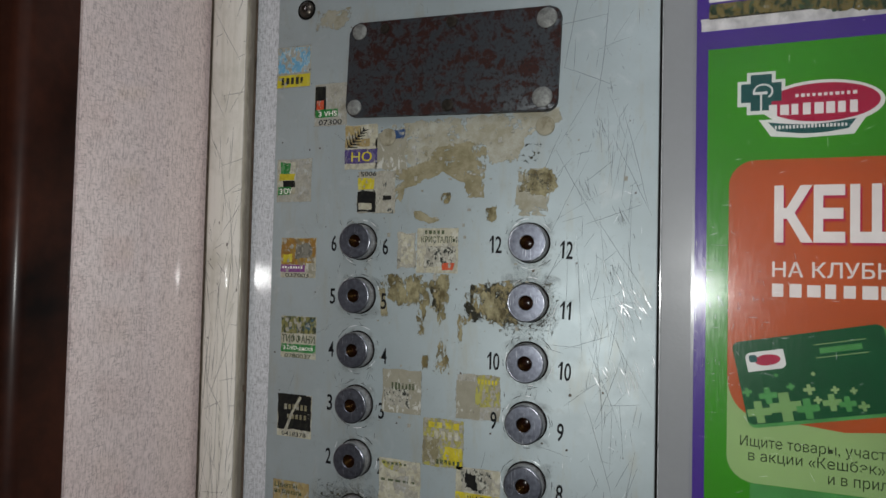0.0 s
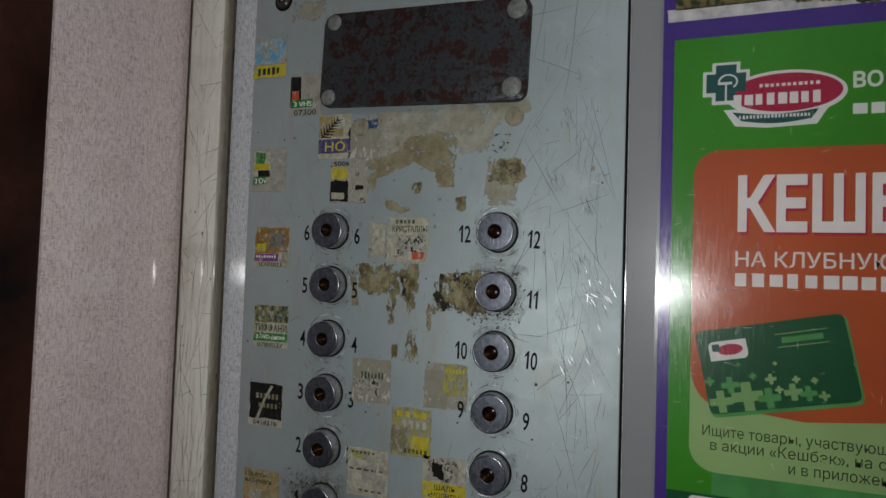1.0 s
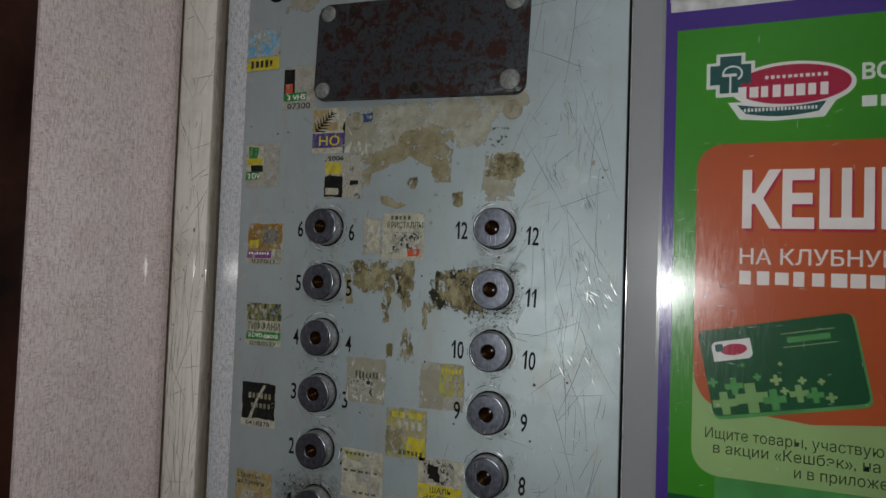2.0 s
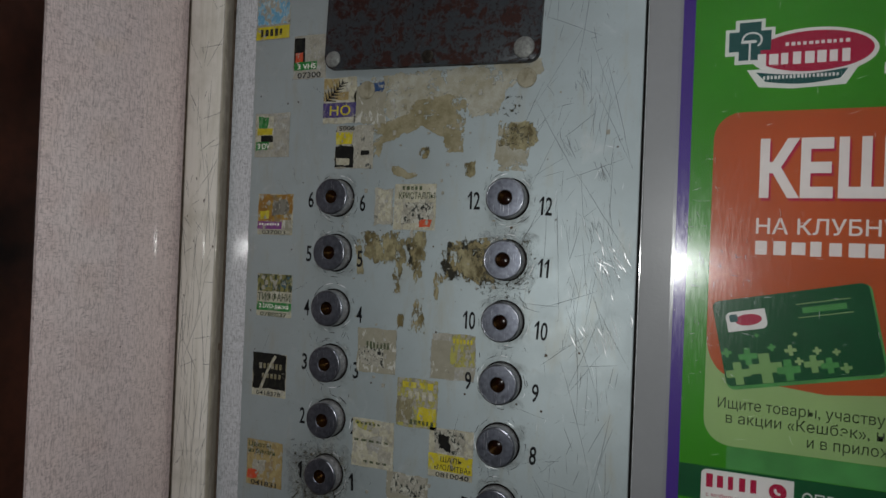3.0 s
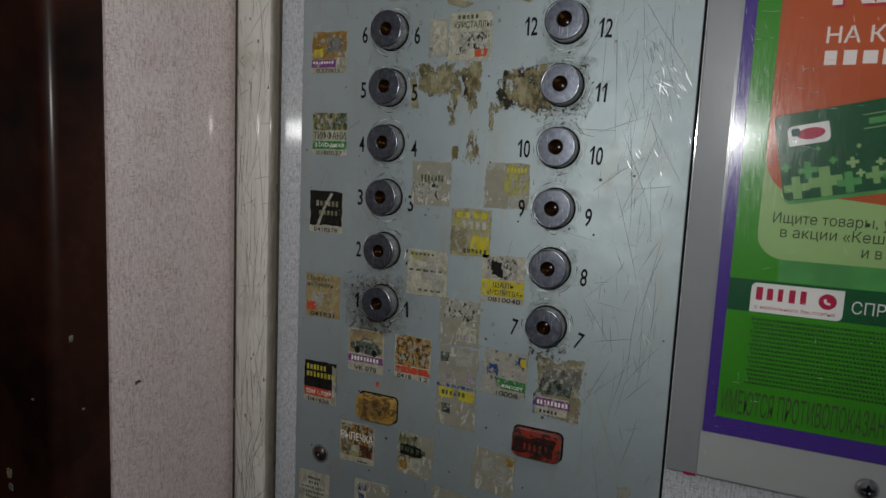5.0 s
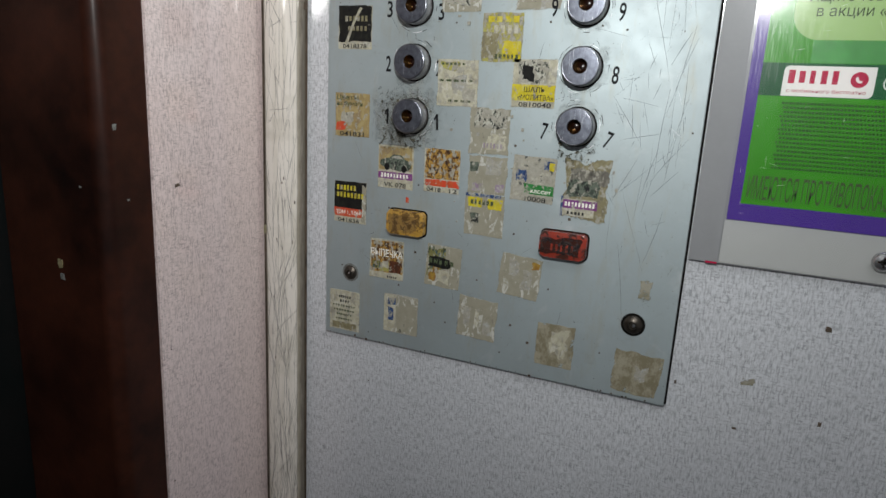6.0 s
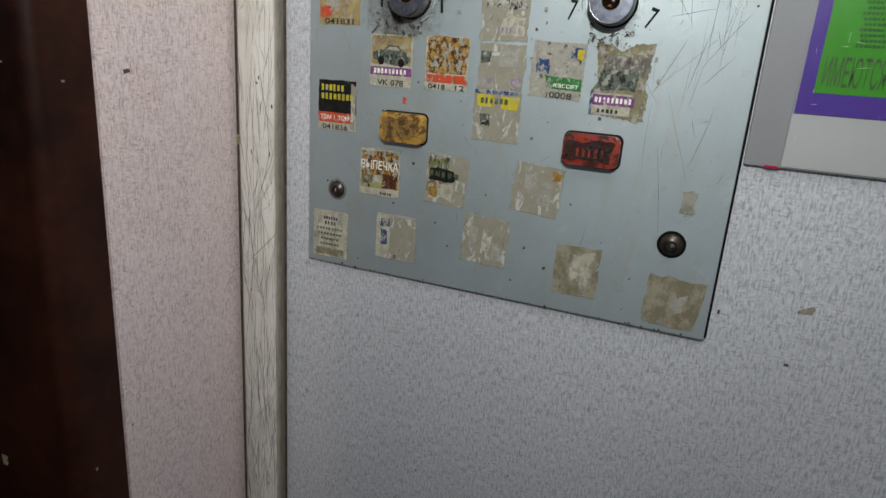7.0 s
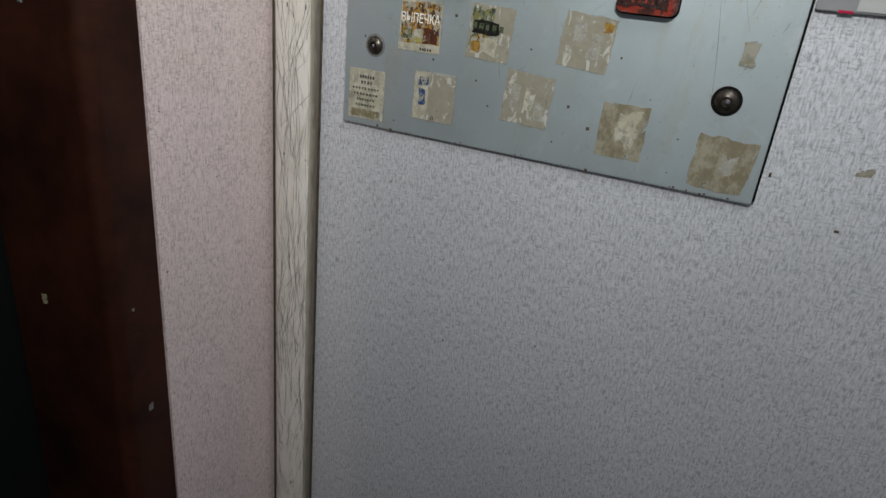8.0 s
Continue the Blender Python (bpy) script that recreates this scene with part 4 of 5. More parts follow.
sticker("orange-brown sticker with faded red picture", 0.0575, 1.2275, 0.0305, 0.0325, "pr_tan", 0.03, 7, ((0.0, 0.12, 0.34, 0.36, "pr_red", 0.3), (0.10, 0.30, 0.62, 0.60, "paper_worn", 0.4)), (("Цветы", 0.36, 0.90, 0.12, 0.62, "text_dark"), ("из бумаги", 0.42, 0.76, 0.11, 0.74, "text_dark"), ("041831", 0.5, 0.07, 0.12, 0.7, "ink")))
sticker("torn sticker with gold letters on violet", 0.1070, 1.4830, 0.026, 0.0325, "paper", 0.06, 8, ((0.0, 0.50, 0.78, 0.98, "pr_tan", 0.10), (0.45, 0.66, 0.82, 1.0, "paper", 0.15), (0.0, 0.14, 1.0, 0.46, "pr_plum", 0.08)), (("НО", 0.52, 0.29, 0.22, 0.62, "pr_yellow"),))
leaf = [[(-0.011, -0.0005, 0.0003), (0.003, 0.013, 0.0003)]]
for k in range(7):
    x, z = -0.0100 + 0.0019 * k, 0.0004 + 0.0018 * k
    leaf.append([(x, z, 0.0006), (x - 0.0016 + 0.0003 * k, z + 0.0062 - 0.0004 * k, 0.0002)])
    leaf.append([(x, z, 0.0006), (x + 0.0075 - 0.0005 * k, z - 0.0008 + 0.0003 * k, 0.0002)])
part("leaf_print", strokes([[(max(-0.0118, min(0.0112, x)), min(0.0145, z), w) for x, z, w in l] for l in leaf], -0.00045), "ink", bpy.data.objects["sticker.007"], "black printed palm leaf")
sticker("scraped sticker scraps with blue print", 0.1305, 1.4800, 0.026, 0.030, "shreds", 0.25, 9, ((0.1, 0.72, 0.9, 0.98, "pr_navy", 0.3),))
sticker("upside-down torn sticker with yellow and black bands", 0.1195, 1.4510, W, 0.0305, "paper_worn", 0.10, 10, ((0.02, 0.56, 0.46, 0.84, "pr_yellow", 0.10), (0.0, 0.04, 0.50, 0.54, "pr_black", 0.12), (0.05, 0.10, 0.40, 0.26, "paper", 0.2), (0.66, 0.30, 0.92, 0.44, "pr_black", 0.35)))
part("lettering", lettering("9005", -0.006, 0.0128, 0.0032, -0.00048, 0.012, flip=True, bold=0.01), "ink", bpy.data.objects["sticker.009"])
sticker("cream sticker with a smudged dark picture", 0.1660, 1.4110, W, 0.0305, "paper", 0.04, 11, ((0.18, 0.12, 0.96, 0.62, "pr_dark_spots", 0.14), (0.60, 0.06, 0.92, 0.24, "pr_red", 0.35)), (("|5", 0.45, 0.90, 0.09, 0.5, "text_dark"), ("КРИСТАЛЛЫ", 0.54, 0.74, 0.15, 0.84, "text_dark")))
sticker("torn strip of yellowed paper", 0.1435, 1.4105, 0.0150, 0.0275, "paper_worn", 0.22, 12, ((0.2, 0.1, 0.9, 0.95, "paper", 0.35),))
sticker("rubbed grey sticker with black flecks", 0.1425, 1.3155, 0.0295, 0.0300, "shreds", 0.06, 13, ((0.05, 0.1, 0.75, 0.6, "pr_dark_spots", 0.3),), (("|7", 0.55, 0.62, 0.16, 0.6, "text_dark"),))
sticker("beige torn sticker with faded yellow half", 0.1965, 1.3165, 0.0305, 0.0300, "paper_grey", 0.07, 14, ((0.0, 0.0, 0.55, 0.86, "shreds", 0.12), (0.44, 0.28, 1.0, 1.0, "pr_yellow_faded", 0.10)), (("|6", 0.72, 0.84, 0.10, 0.45, "pr_yellow"),))
sticker("faded yellow sticker, scraped on one side", 0.1730, 1.2845, 0.0290, 0.0320, "pr_yellow_faded", 0.05, 15, ((0.0, 0.05, 0.42, 0.62, "pr_olive", 0.2), (0.52, 0.06, 0.98, 0.45, "pr_yellow", 0.25)), (("|4", 0.55, 0.86, 0.14, 0.8, "pr_yellow"), ("|4", 0.62, 0.66, 0.18, 0.66, "paper"), ("|6", 0.65, 0.12, 0.10, 0.6, "text_dark")))
sticker("pale rubbed paper sticker", 0.1425, 1.2540, 0.0310, 0.0320, "paper", 0.04, 16, ((0.35, 0.3, 0.75, 0.7, "paper_grey", 0.4), (0.05, 0.72, 0.6, 0.96, "pr_yellow_faded", 0.5), (0.62, 0.05, 0.95, 0.4, "paper_worn", 0.4)), (("|6", 0.4, 0.90, 0.05, 0.6, "text_dark"), ("|5", 0.5, 0.55, 0.05, 0.9, "text_dark"), ("|4", 0.6, 0.12, 0.05, 0.6, "text_dark")))
sticker("sticker with a black picture and yellow title band", 0.1975, 1.2555, 0.0300, 0.0315, "paper", 0.03, 17, ((0.10, 0.48, 0.82, 0.98, "pr_dark_spots", 0.16), (0.18, 0.52, 0.50, 0.90, "pr_black", 0.45), (0.50, 0.56, 0.76, 0.88, "pr_dark_spots", 0.4), (0.0, 0.14, 1.0, 0.48, "pr_yellow", 0.04)), (("ШАЛЬ", 0.52, 0.38, 0.12, 0.48, "ink"), ("«МОЛИТВА»", 0.55, 0.22, 0.12, 0.82, "ink"), ("0810040", 0.55, 0.07, 0.11, 0.74, "ink")))
sticker("scraped pale sticker with black streaks", 0.1685, 1.2225, 0.0300, 0.0325, "shreds", 0.10, 18, ((0.1, 0.55, 0.95, 0.98, "pr_dark_spots", 0.2), (0.4, 0.08, 0.95, 0.45, "paper", 0.3)), (("|6", 0.62, 0.20, 0.12, 0.5, "pr_violet_faded"),))
sticker("cream sticker with a green car picture", 0.0960, 1.1915, W, 0.0325, "paper", 0.03, 19, ((0.03, 0.42, 0.97, 0.96, "pr_tan", 0.06), (0.0, 0.22, 1.0, 0.38, "pr_violet", 0.05)), (("|9", 0.5, 0.30, 0.10, 0.8, "white_ink"), ("VK 078", 0.5, 0.09, 0.12, 0.62, "ink")))
car = bpy.data.objects["sticker.018"]
part("car_print", slab([(-0.0130, 0.0010), (-0.0128, 0.0046), (-0.0090, 0.0062), (-0.0050, 0.0066), (-0.0020, 0.0094), (0.0045, 0.0092), (0.0080, 0.0060), (0.0125, 0.0044), (0.0132, 0.0006), (0.0105, -0.0022), (0.0040, -0.0030), (-0.0080, -0.0012)], -0.0003, -0.00043), "pr_car", car)
part("window_print", slab([(-0.0036, 0.0066), (-0.0014, 0.0085), (0.0040, 0.0083), (0.0062, 0.0062)], -0.0003, -0.00047), "paper_grey", car)
for x in (-0.0070, 0.0072):
    part("wheel_print", slab(ellipse(0.0022, 0.0026, x, -0.0006 - 0.06 * x, 18), -0.0003, -0.00048), "pr_black", car)
sticker("brown spotted picture sticker", 0.1340, 1.1920, 0.0285, 0.0320, "paper", 0.03, 20, ((0.0, 0.30, 1.0, 1.0, "pr_food", 0.10), (0.0, 0.14, 1.0, 0.30, "pr_red", 0.15)), (("0418", 0.3, 0.07, 0.11, 0.40, "ink"), ("12", 0.84, 0.07, 0.11, 0.2, "ink")))
sticker("torn pale sticker with grey marks", 0.1690, 1.1920, 0.0300, 0.0280, "shreds", 0.10, 21, ((0.05, 0.55, 0.30, 0.85, "pr_car", 0.3), (0.45, 0.5, 0.9, 0.95, "paper_grey", 0.3), (0.12, 0.08, 0.42, 0.3, "pr_violet_faded", 0.25), (0.7, 0.1, 0.95, 0.32, "pr_violet_faded", 0.3)))
sticker("pale sticker with yellow strip, mostly scraped off", 0.1685, 1.1635, 0.0300, 0.0305, "shreds", 0.05, 22, ((0.05, 0.66, 0.46, 0.92, "pr_yellow", 0.20), (0.56, 0.62, 0.98, 0.92, "pr_yellow", 0.22), (0.0, 0.93, 0.9, 1.0, "pr_navy", 0.05), (0.15, 0.3, 0.38, 0.55, "pr_car", 0.4)), (("|6", 0.45, 0.80, 0.12, 0.6, "text_dark"),))
sticker("worn sticker with blue picture and green band", 0.2025, 1.1925, 0.0310, 0.0315, "paper_worn", 0.04, 23, ((0.08, 0.40, 0.36, 0.72, "pr_navy", 0.3), (0.70, 0.72, 0.95, 0.94, "pr_navy", 0.35), (0.82, 0.70, 0.95, 0.9, "pr_yellow", 0.4), (0.30, 0.18, 1.0, 0.40, "pr_green", 0.12)), (("кассет", 0.70, 0.26, 0.10, 0.46, "white_ink"), ("0008", 0.62, 0.08, 0.12, 0.42, "ink")), 2.0)
sticker("torn sticker with grey car picture and violet band", 0.2385, 1.1885, 0.0315, 0.0425, "pr_olive", 0.20, 24, ((0.05, 0.56, 0.98, 0.86, "pr_grey_dark", 0.25), (0.05, 0.38, 0.80, 0.68, "pr_car", 0.25), (0.0, 0.08, 0.72, 0.36, "paper", 0.06), (0.04, 0.20, 0.78, 0.34, "pr_violet", 0.06), (0.0, 0.06, 0.05, 0.40, "pr_navy", 0.1)), (("|9", 0.42, 0.27, 0.07, 0.66, "white_ink"), ("|5", 0.35, 0.13, 0.05, 0.4, "ink")))
sticker("black sticker with yellow letters and red band", 0.0570, 1.1605, 0.0295, 0.0330, "paper", 0.03, 25, ((0.0, 0.34, 1.0, 1.0, "pr_black", 0.05), (0.0, 0.15, 1.0, 0.36, "pr_red", 0.05), (0.86, 0.0, 1.0, 0.98, "shreds", 0.30)), (("|6", 0.40, 0.84, 0.13, 0.62, "pr_yellow"), ("|8", 0.52, 0.67, 0.13, 0.86, "pr_yellow"), ("ТОМ 1, ТОМ 2", 0.5, 0.255, 0.10, 0.86, "white_ink"), ("041836", 0.46, 0.07, 0.11, 0.66, "ink")))
sticker("food picture sticker with white title", 0.0910, 1.1195, W, 0.0315, "paper", 0.03, 26, ((0.02, 0.16, 0.98, 0.97, "pr_food", 0.08), (0.06, 0.24, 0.34, 0.46, "pr_forest", 0.3), (0.30, 0.16, 0.60, 0.44, "pr_yellow_faded", 0.3), (0.36, 0.28, 0.56, 0.46, "paper", 0.35), (0.58, 0.18, 0.94, 0.50, "pr_brown", 0.2)), (("ВЫПЕЧКА", 0.5, 0.66, 0.20, 0.92, "white_ink"), ("|5", 0.68, 0.07, 0.06, 0.3, "ink")))
sticker("half-scraped sticker with green letters", 0.1390, 1.1210, 0.0285, 0.0325, "shreds", 0.04, 27, ((0.02, 0.2, 0.55, 0.95, "pr_forest", 0.25), (0.08, 0.08, 0.72, 0.42, "paper", 0.4), (0.08, 0.10, 0.34, 0.34, "pr_orange", 0.4), (0.20, 0.28, 0.42, 0.56, "pr_food", 0.3), (0.05, 0.45, 0.75, 0.72, "pr_black", 0.3)), (("|5", 0.46, 0.60, 0.13, 0.76, "text_dark"), ("|2", 0.15, 0.88, 0.14, 0.2, "text_dark")), 3.0)
sticker("bare patch of scraped paper, grey", 0.1985, 1.1230, 0.0310, 0.0310, "shreds", 0.07, 28, ((0.74, 0.72, 0.95, 0.92, "pr_orange", 0.4), (0.2, 0.45, 0.5, 0.9, "paper_grey", 0.45), (0.55, 0.2, 0.8, 0.7, "paper_grey", 0.5)), (), 5.0)
sticker("cream text sticker with small black lines", 0.0535, 1.0710, 0.0285, 0.0340, "paper", 0.03, 29, ((0.04, 0.02, 0.96, 0.2, "pr_olive", 0.25),), (("|6", 0.52, 0.84, 0.07, 0.42, "ink"), ("|4", 0.52, 0.73, 0.07, 0.34, "ink"), ("|9", 0.5, 0.61, 0.05, 0.76, "text_dark"), ("|8", 0.5, 0.50, 0.05, 0.70, "text_dark"), ("|7", 0.5, 0.39, 0.05, 0.52, "text_dark"), ("|7", 0.5, 0.28, 0.05, 0.56, "text_dark")))
sticker("grey scraped sticker with a blue figure", 0.1050, 1.0770, 0.0300, 0.0320, "paper_grey", 0.04, 30, ((0.0, 0.02, 0.36, 0.98, "paper", 0.06), (0.12, 0.30, 0.30, 0.66, "pr_navy", 0.25), (0.10, 0.70, 0.38, 0.90, "pr_navy", 0.25), (0.34, 0.02, 1.0, 0.96, "shreds", 0.07)), (("0", 0.5, 0.08, 0.10, 0.07, "ink"),))
sticker("scraped sticker with paper shreds", 0.1685, 1.0860, 0.0310, 0.0320, "shreds", 0.07, 31, ((0.14, 0.15, 0.34, 0.75, "paper_grey", 0.5), (0.42, 0.2, 0.56, 0.8, "paper", 0.5), (0.66, 0.1, 0.9, 0.5, "paper_grey", 0.5)), (), 3.0)


def scrap(label, cx, cz, w, h, mat, tear, seed, turn=0.0):
    ob = part("glue_residue", slab(torn(w, h, tear, seed), 0.0, -0.00016 - 0.000012 * (seed - 40)), mat, None, place=pose(cx, FACE, cz, 0, turn, 0))
    return tagged(ob, label, "glue residue", "old glue on the panel")


def patch(label, points, mat, rough, seed):
    """A patch of old glue of any outline, in the panel's own x and z."""
    cx, cz = sum(p[0] for p in points) / len(points), sum(p[1] for p in points) / len(points)
    bm = slab(ragged([(x - cx, z - cz) for x, z in points], rough, seed), 0.0, -0.00016 - 0.000012 * (seed - 40))
    return tagged(part("glue_residue", bm, mat, None, place=pose(cx, FACE, cz)), label, "glue residue", "old glue on the panel")


scrap("square of tan glue with bare spots", 0.2280, 1.0770, 0.0275, 0.0320, "glue_full", 0.06, 40)
sticker("ragged white scrap of paper over tan glue", 0.2310, 1.0790, 0.0150, 0.0240, "paper", 0.55, 41)
sticker("ragged white scrap of paper over brown glue", 0.2880, 1.0690, 0.0110, 0.0150, "paper_grey", 0.60, 72)
scrap("square of brown glue with bare spots", 0.2850, 1.0690, 0.0320, 0.0310, "glue_full", 0.10, 42, 3)
patch("wide pale smear of glue below the plate", [(0.131, 1.497), (0.246, 1.502), (0.248, 1.494), (0.226, 1.486), (0.219, 1.467), (0.201, 1.468), (0.198, 1.480), (0.158, 1.479), (0.150, 1.474), (0.132, 1.478)], "glue_pale", 0.0022, 43)
patch("tan patch of old sticker glue, stepped outline", [(0.157, 1.477), (0.172, 1.482), (0.199, 1.482), (0.198, 1.446), (0.186, 1.446), (0.184, 1.456), (0.169, 1.463), (0.152, 1.456), (0.141, 1.453), (0.139, 1.444), (0.134, 1.445), (0.134, 1.466), (0.150, 1.469)], "glue_tan", 0.0020, 44)
patch("pale drop of glue on the tan patch", [(0.150, 1.480), (0.163, 1.482), (0.160, 1.473), (0.146, 1.468), (0.139, 1.474)], "glue_pale", 0.0026, 45)
patch("square of beige glue with a dark smudge", [(0.221, 1.465), (0.243, 1.463), (0.239, 1.433), (0.217, 1.434)], "glue_pale", 0.0008, 46)
patch("dark rubbed smudge of dirt", [(0.219, 1.463), (0.243, 1.464), (0.246, 1.452), (0.238, 1.446), (0.221, 1.449)], "glue_olive", 0.0022, 47)
patch("black speckled dirt over glue", [(0.223, 1.462), (0.244, 1.463), (0.245, 1.448), (0.226, 1.446)], "speckle", 0.0020, 48)
patch("dark spotted dirt above the glue", [(0.220, 1.484), (0.238, 1.482), (0.232, 1.466), (0.222, 1.466)], "speckle", 0.0022, 49)
patch("small dark paper scrap", [(0.166, 1.449), (0.175, 1.450), (0.174, 1.442), (0.170, 1.441)], "glue_brown", 0.0018, 57)
patch("small brown spot of glue", [(0.199, 1.438), (0.207, 1.441), (0.205, 1.430), (0.200, 1.431)], "glue_olive", 0.0014, 55)
patch("thin ragged streak of glue", [(0.148, 1.437), (0.154, 1.439), (0.160, 1.434), (0.168, 1.431), (0.160, 1.429), (0.149, 1.433)], "glue_tan", 0.0018, 56)
patch("tan square of old glue with brown stains", [(0.125, 1.394), (0.158, 1.395), (0.157, 1.377), (0.150, 1.372), (0.138, 1.374), (0.125, 1.383)], "glue_olive", 0.0018, 50)
patch("black blot on old glue", [(0.138, 1.391), (0.145, 1.392), (0.144, 1.386), (0.139, 1.386)], "speckle", 0.0012, 51)
patch("brown run of old glue", [(0.152, 1.396), (0.177, 1.396), (0.175, 1.378), (0.169, 1.360), (0.166, 1.372), (0.160, 1.374), (0.157, 1.362), (0.153, 1.372)], "glue_olive", 0.0026, 61)
patch("dark brown streak in the glue", [(0.162, 1.388), (0.168, 1.388), (0.168, 1.366), (0.164, 1.368)], "glue_brown", 0.0020, 62)
patch("narrow strip of torn tan paper", [(0.124, 1.385), (0.128, 1.385), (0.131, 1.366), (0.126, 1.364)], "glue_tan", 0.0012, 63)
patch("run of dried beige glue", [(0.152, 1.367), (0.157, 1.364), (0.158, 1.355), (0.154, 1.352)], "glue_run", 0.0016, 52)
patch("run of dried beige glue", [(0.170, 1.353), (0.174, 1.350), (0.177, 1.330), (0.165, 1.329), (0.166, 1.340)], "glue_run", 0.0020, 64)
patch("run of dried beige glue", [(0.158, 1.343), (0.162, 1.340), (0.161, 1.331), (0.157, 1.331)], "glue_run", 0.0016, 65)
patch("brown burnt-looking grime beside a button", [(0.190, 1.388), (0.208, 1.393), (0.224, 1.389), (0.222, 1.364), (0.206, 1.361), (0.196, 1.366), (0.186, 1.362), (0.182, 1.378)], "glue_brown", 0.0034, 66)
patch("olive grime beside a button", [(0.196, 1.384), (0.216, 1.388), (0.216, 1.366), (0.202, 1.364)], "glue_olive", 0.0032, 67)
patch("brown run of old glue", [(0.181, 1.370), (0.185, 1.370), (0.185, 1.352), (0.182, 1.350)], "glue_run", 0.0014, 69)
patch("black speckled dirt round the button", [(0.205, 1.396), (0.240, 1.397), (0.250, 1.385), (0.248, 1.362), (0.236, 1.352), (0.214, 1.356), (0.204, 1.366)], "speckle", 0.0030, 70)
scrap("pale square of old glue", 0.0825, 1.5765, 0.0310, 0.0160, "glue_thin", 0.06, 53)
scrap("pale square of old glue", 0.2620, 1.6010, 0.0300, 0.0260, "glue_thin", 0.08, 54)
scrap("grey dirt round the lowest button", 0.0880, 1.2260, 0.0300, 0.0420, "grime", 0.15, 58)
scrap("grey dirt round the lowest button", 0.1020, 1.2120, 0.0420, 0.0200, "grime", 0.2, 59)
patch("black speckled dirt beside the lowest button", [(0.078, 1.250), (0.100, 1.252), (0.120, 1.244), (0.128, 1.225), (0.118, 1.208), (0.098, 1.200), (0.082, 1.206), (0.074, 1.226)], "speckle", 0.0040, 73)
patch("black speckled dirt under the button", [(0.212, 1.222), (0.226, 1.214), (0.244, 1.220), (0.246, 1.208), (0.232, 1.202), (0.216, 1.208)], "speckle", 0.0024, 75)
scrap("small black smear of rubber", 0.2040, 1.2120, 0.0050, 0.0032, "edge_dirt", 0.2, 68, 10)
scrap("faint brown glue stain", 0.2840, 1.1250, 0.0090, 0.0200, "glue_thin", 0.25, 60)
for x in (0.1275, 0.2370):
    rv = part("flat_rivet", lathe([(0.0062, 0.0), (0.0060, 0.0007), (0.0050, 0.0011), (0.0, 0.0012)], 24), "glue_full", None, place=pose(x, FACE, 1.4905 - 0.0015 * (x < 0.2)))
    tagged(rv, "flat rivet head smeared with old glue", "rivet", "rivets under the plate")

bm = bmesh.new()
rnd = random.Random(77)
for i in range(210):
    cx, cz, sx, sz = rnd.choice(((0.15, 1.485, 0.02, 0.008), (0.14, 1.475, 0.012, 0.010), (0.20, 1.482, 0.03, 0.007), (0.17, 1.465, 0.02, 0.008), (0.145, 1.41, 0.008, 0.012), (0.175, 1.43, 0.03, 0.012), (0.155, 1.38, 0.02, 0.012), (0.20, 1.375, 0.016, 0.012), (0.17, 1.20, 0.02, 0.02), (0.145, 1.31, 0.015, 0.012), (0.245, 1.19, 0.012, 0.016)))
    w = rnd.choice((0.0005, 0.0007, 0.0010, 0.0016, 0.0026))
    slab(torn(w, w * rnd.uniform(0.5, 1.6), 0.5, i * 2.3, rnd.gauss(cx, sx), rnd.gauss(cz, sz), 0.0004), FACE + 0.0002, FACE - 0.0006 - 0.000002 * i, bm)
tagged(part("paper_fleck", bm, "paper_grey"), "tiny shreds of torn pale paper on the panel", "paper shreds", kind="stuff")

# ---- poster holder ----
BX0, BX1, BZ0, BZ1 = 0.3070, 0.640, 1.1522, 1.860
BACK = -0.0030
holder = thing("poster_holder", pose(0.47, 0.0, BZ0), "grey plastic poster holder with a clear scuffed cover", "poster holder")


def on_holder(name, bm, mat, label="", parent=None):
    ob = part(name, bm, mat, parent or holder, label)
    if not parent:
        ob.matrix_parent_inverse = holder.matrix_basis.inverted()
    return ob


on_holder("backing_board", slab(rounded(BX1 - BX0, BZ1 - BZ0, 0.001, (BX0 + BX1) / 2, (BZ0 + BZ1) / 2, 2), 0.0, BACK, bevel=0.0005), "grey_board")
cover_sheet = on_holder("clear_cover", slab(rounded(0.312, 0.700, 0.001, 0.3235 + 0.156, BZ0 + 0.352, 2), -0.0052, -0.0058), "clear", "clear scuffed plastic sheet")
cover_sheet.visible_shadow = False
fs = on_holder("screw", lathe([(0.0058, 0.0058), (0.0056, 0.0066), (0.0044, 0.0080), (0.0020, 0.0086), (0.0012, 0.0080), (0.0, 0.0080)], 24, cx=0.408, cz=1.1665), "steel_bright", "bright domed cross-head screw")
on_holder("cross_slot", box(box(bmesh.new(), 0.405, 0.411, -0.0088, -0.0080, 1.1660, 1.1670), 0.4075, 0.4085, -0.0088, -0.0080, 1.1635, 1.1695), "hole", "", fs)
on_holder("pale_insert", block(0.3245, 0.630, -0.0036, BACK + 0.0005, BZ0 + 0.001, 1.1800), "grey_pale", "pale grey card strip")
on_holder("torn_edge", slab(torn(0.0070, 0.0014, 0.3, 3, 0.3205, BZ0 + 0.0002, 0.0006), -0.0029, -0.0034), "crimson", "red sliver of paper")

# ---- the printed poster in the holder ----
poster = thing("poster", pose(0.45, 0.0, 1.184), "green and purple printed advertising poster behind clear plastic", "poster")


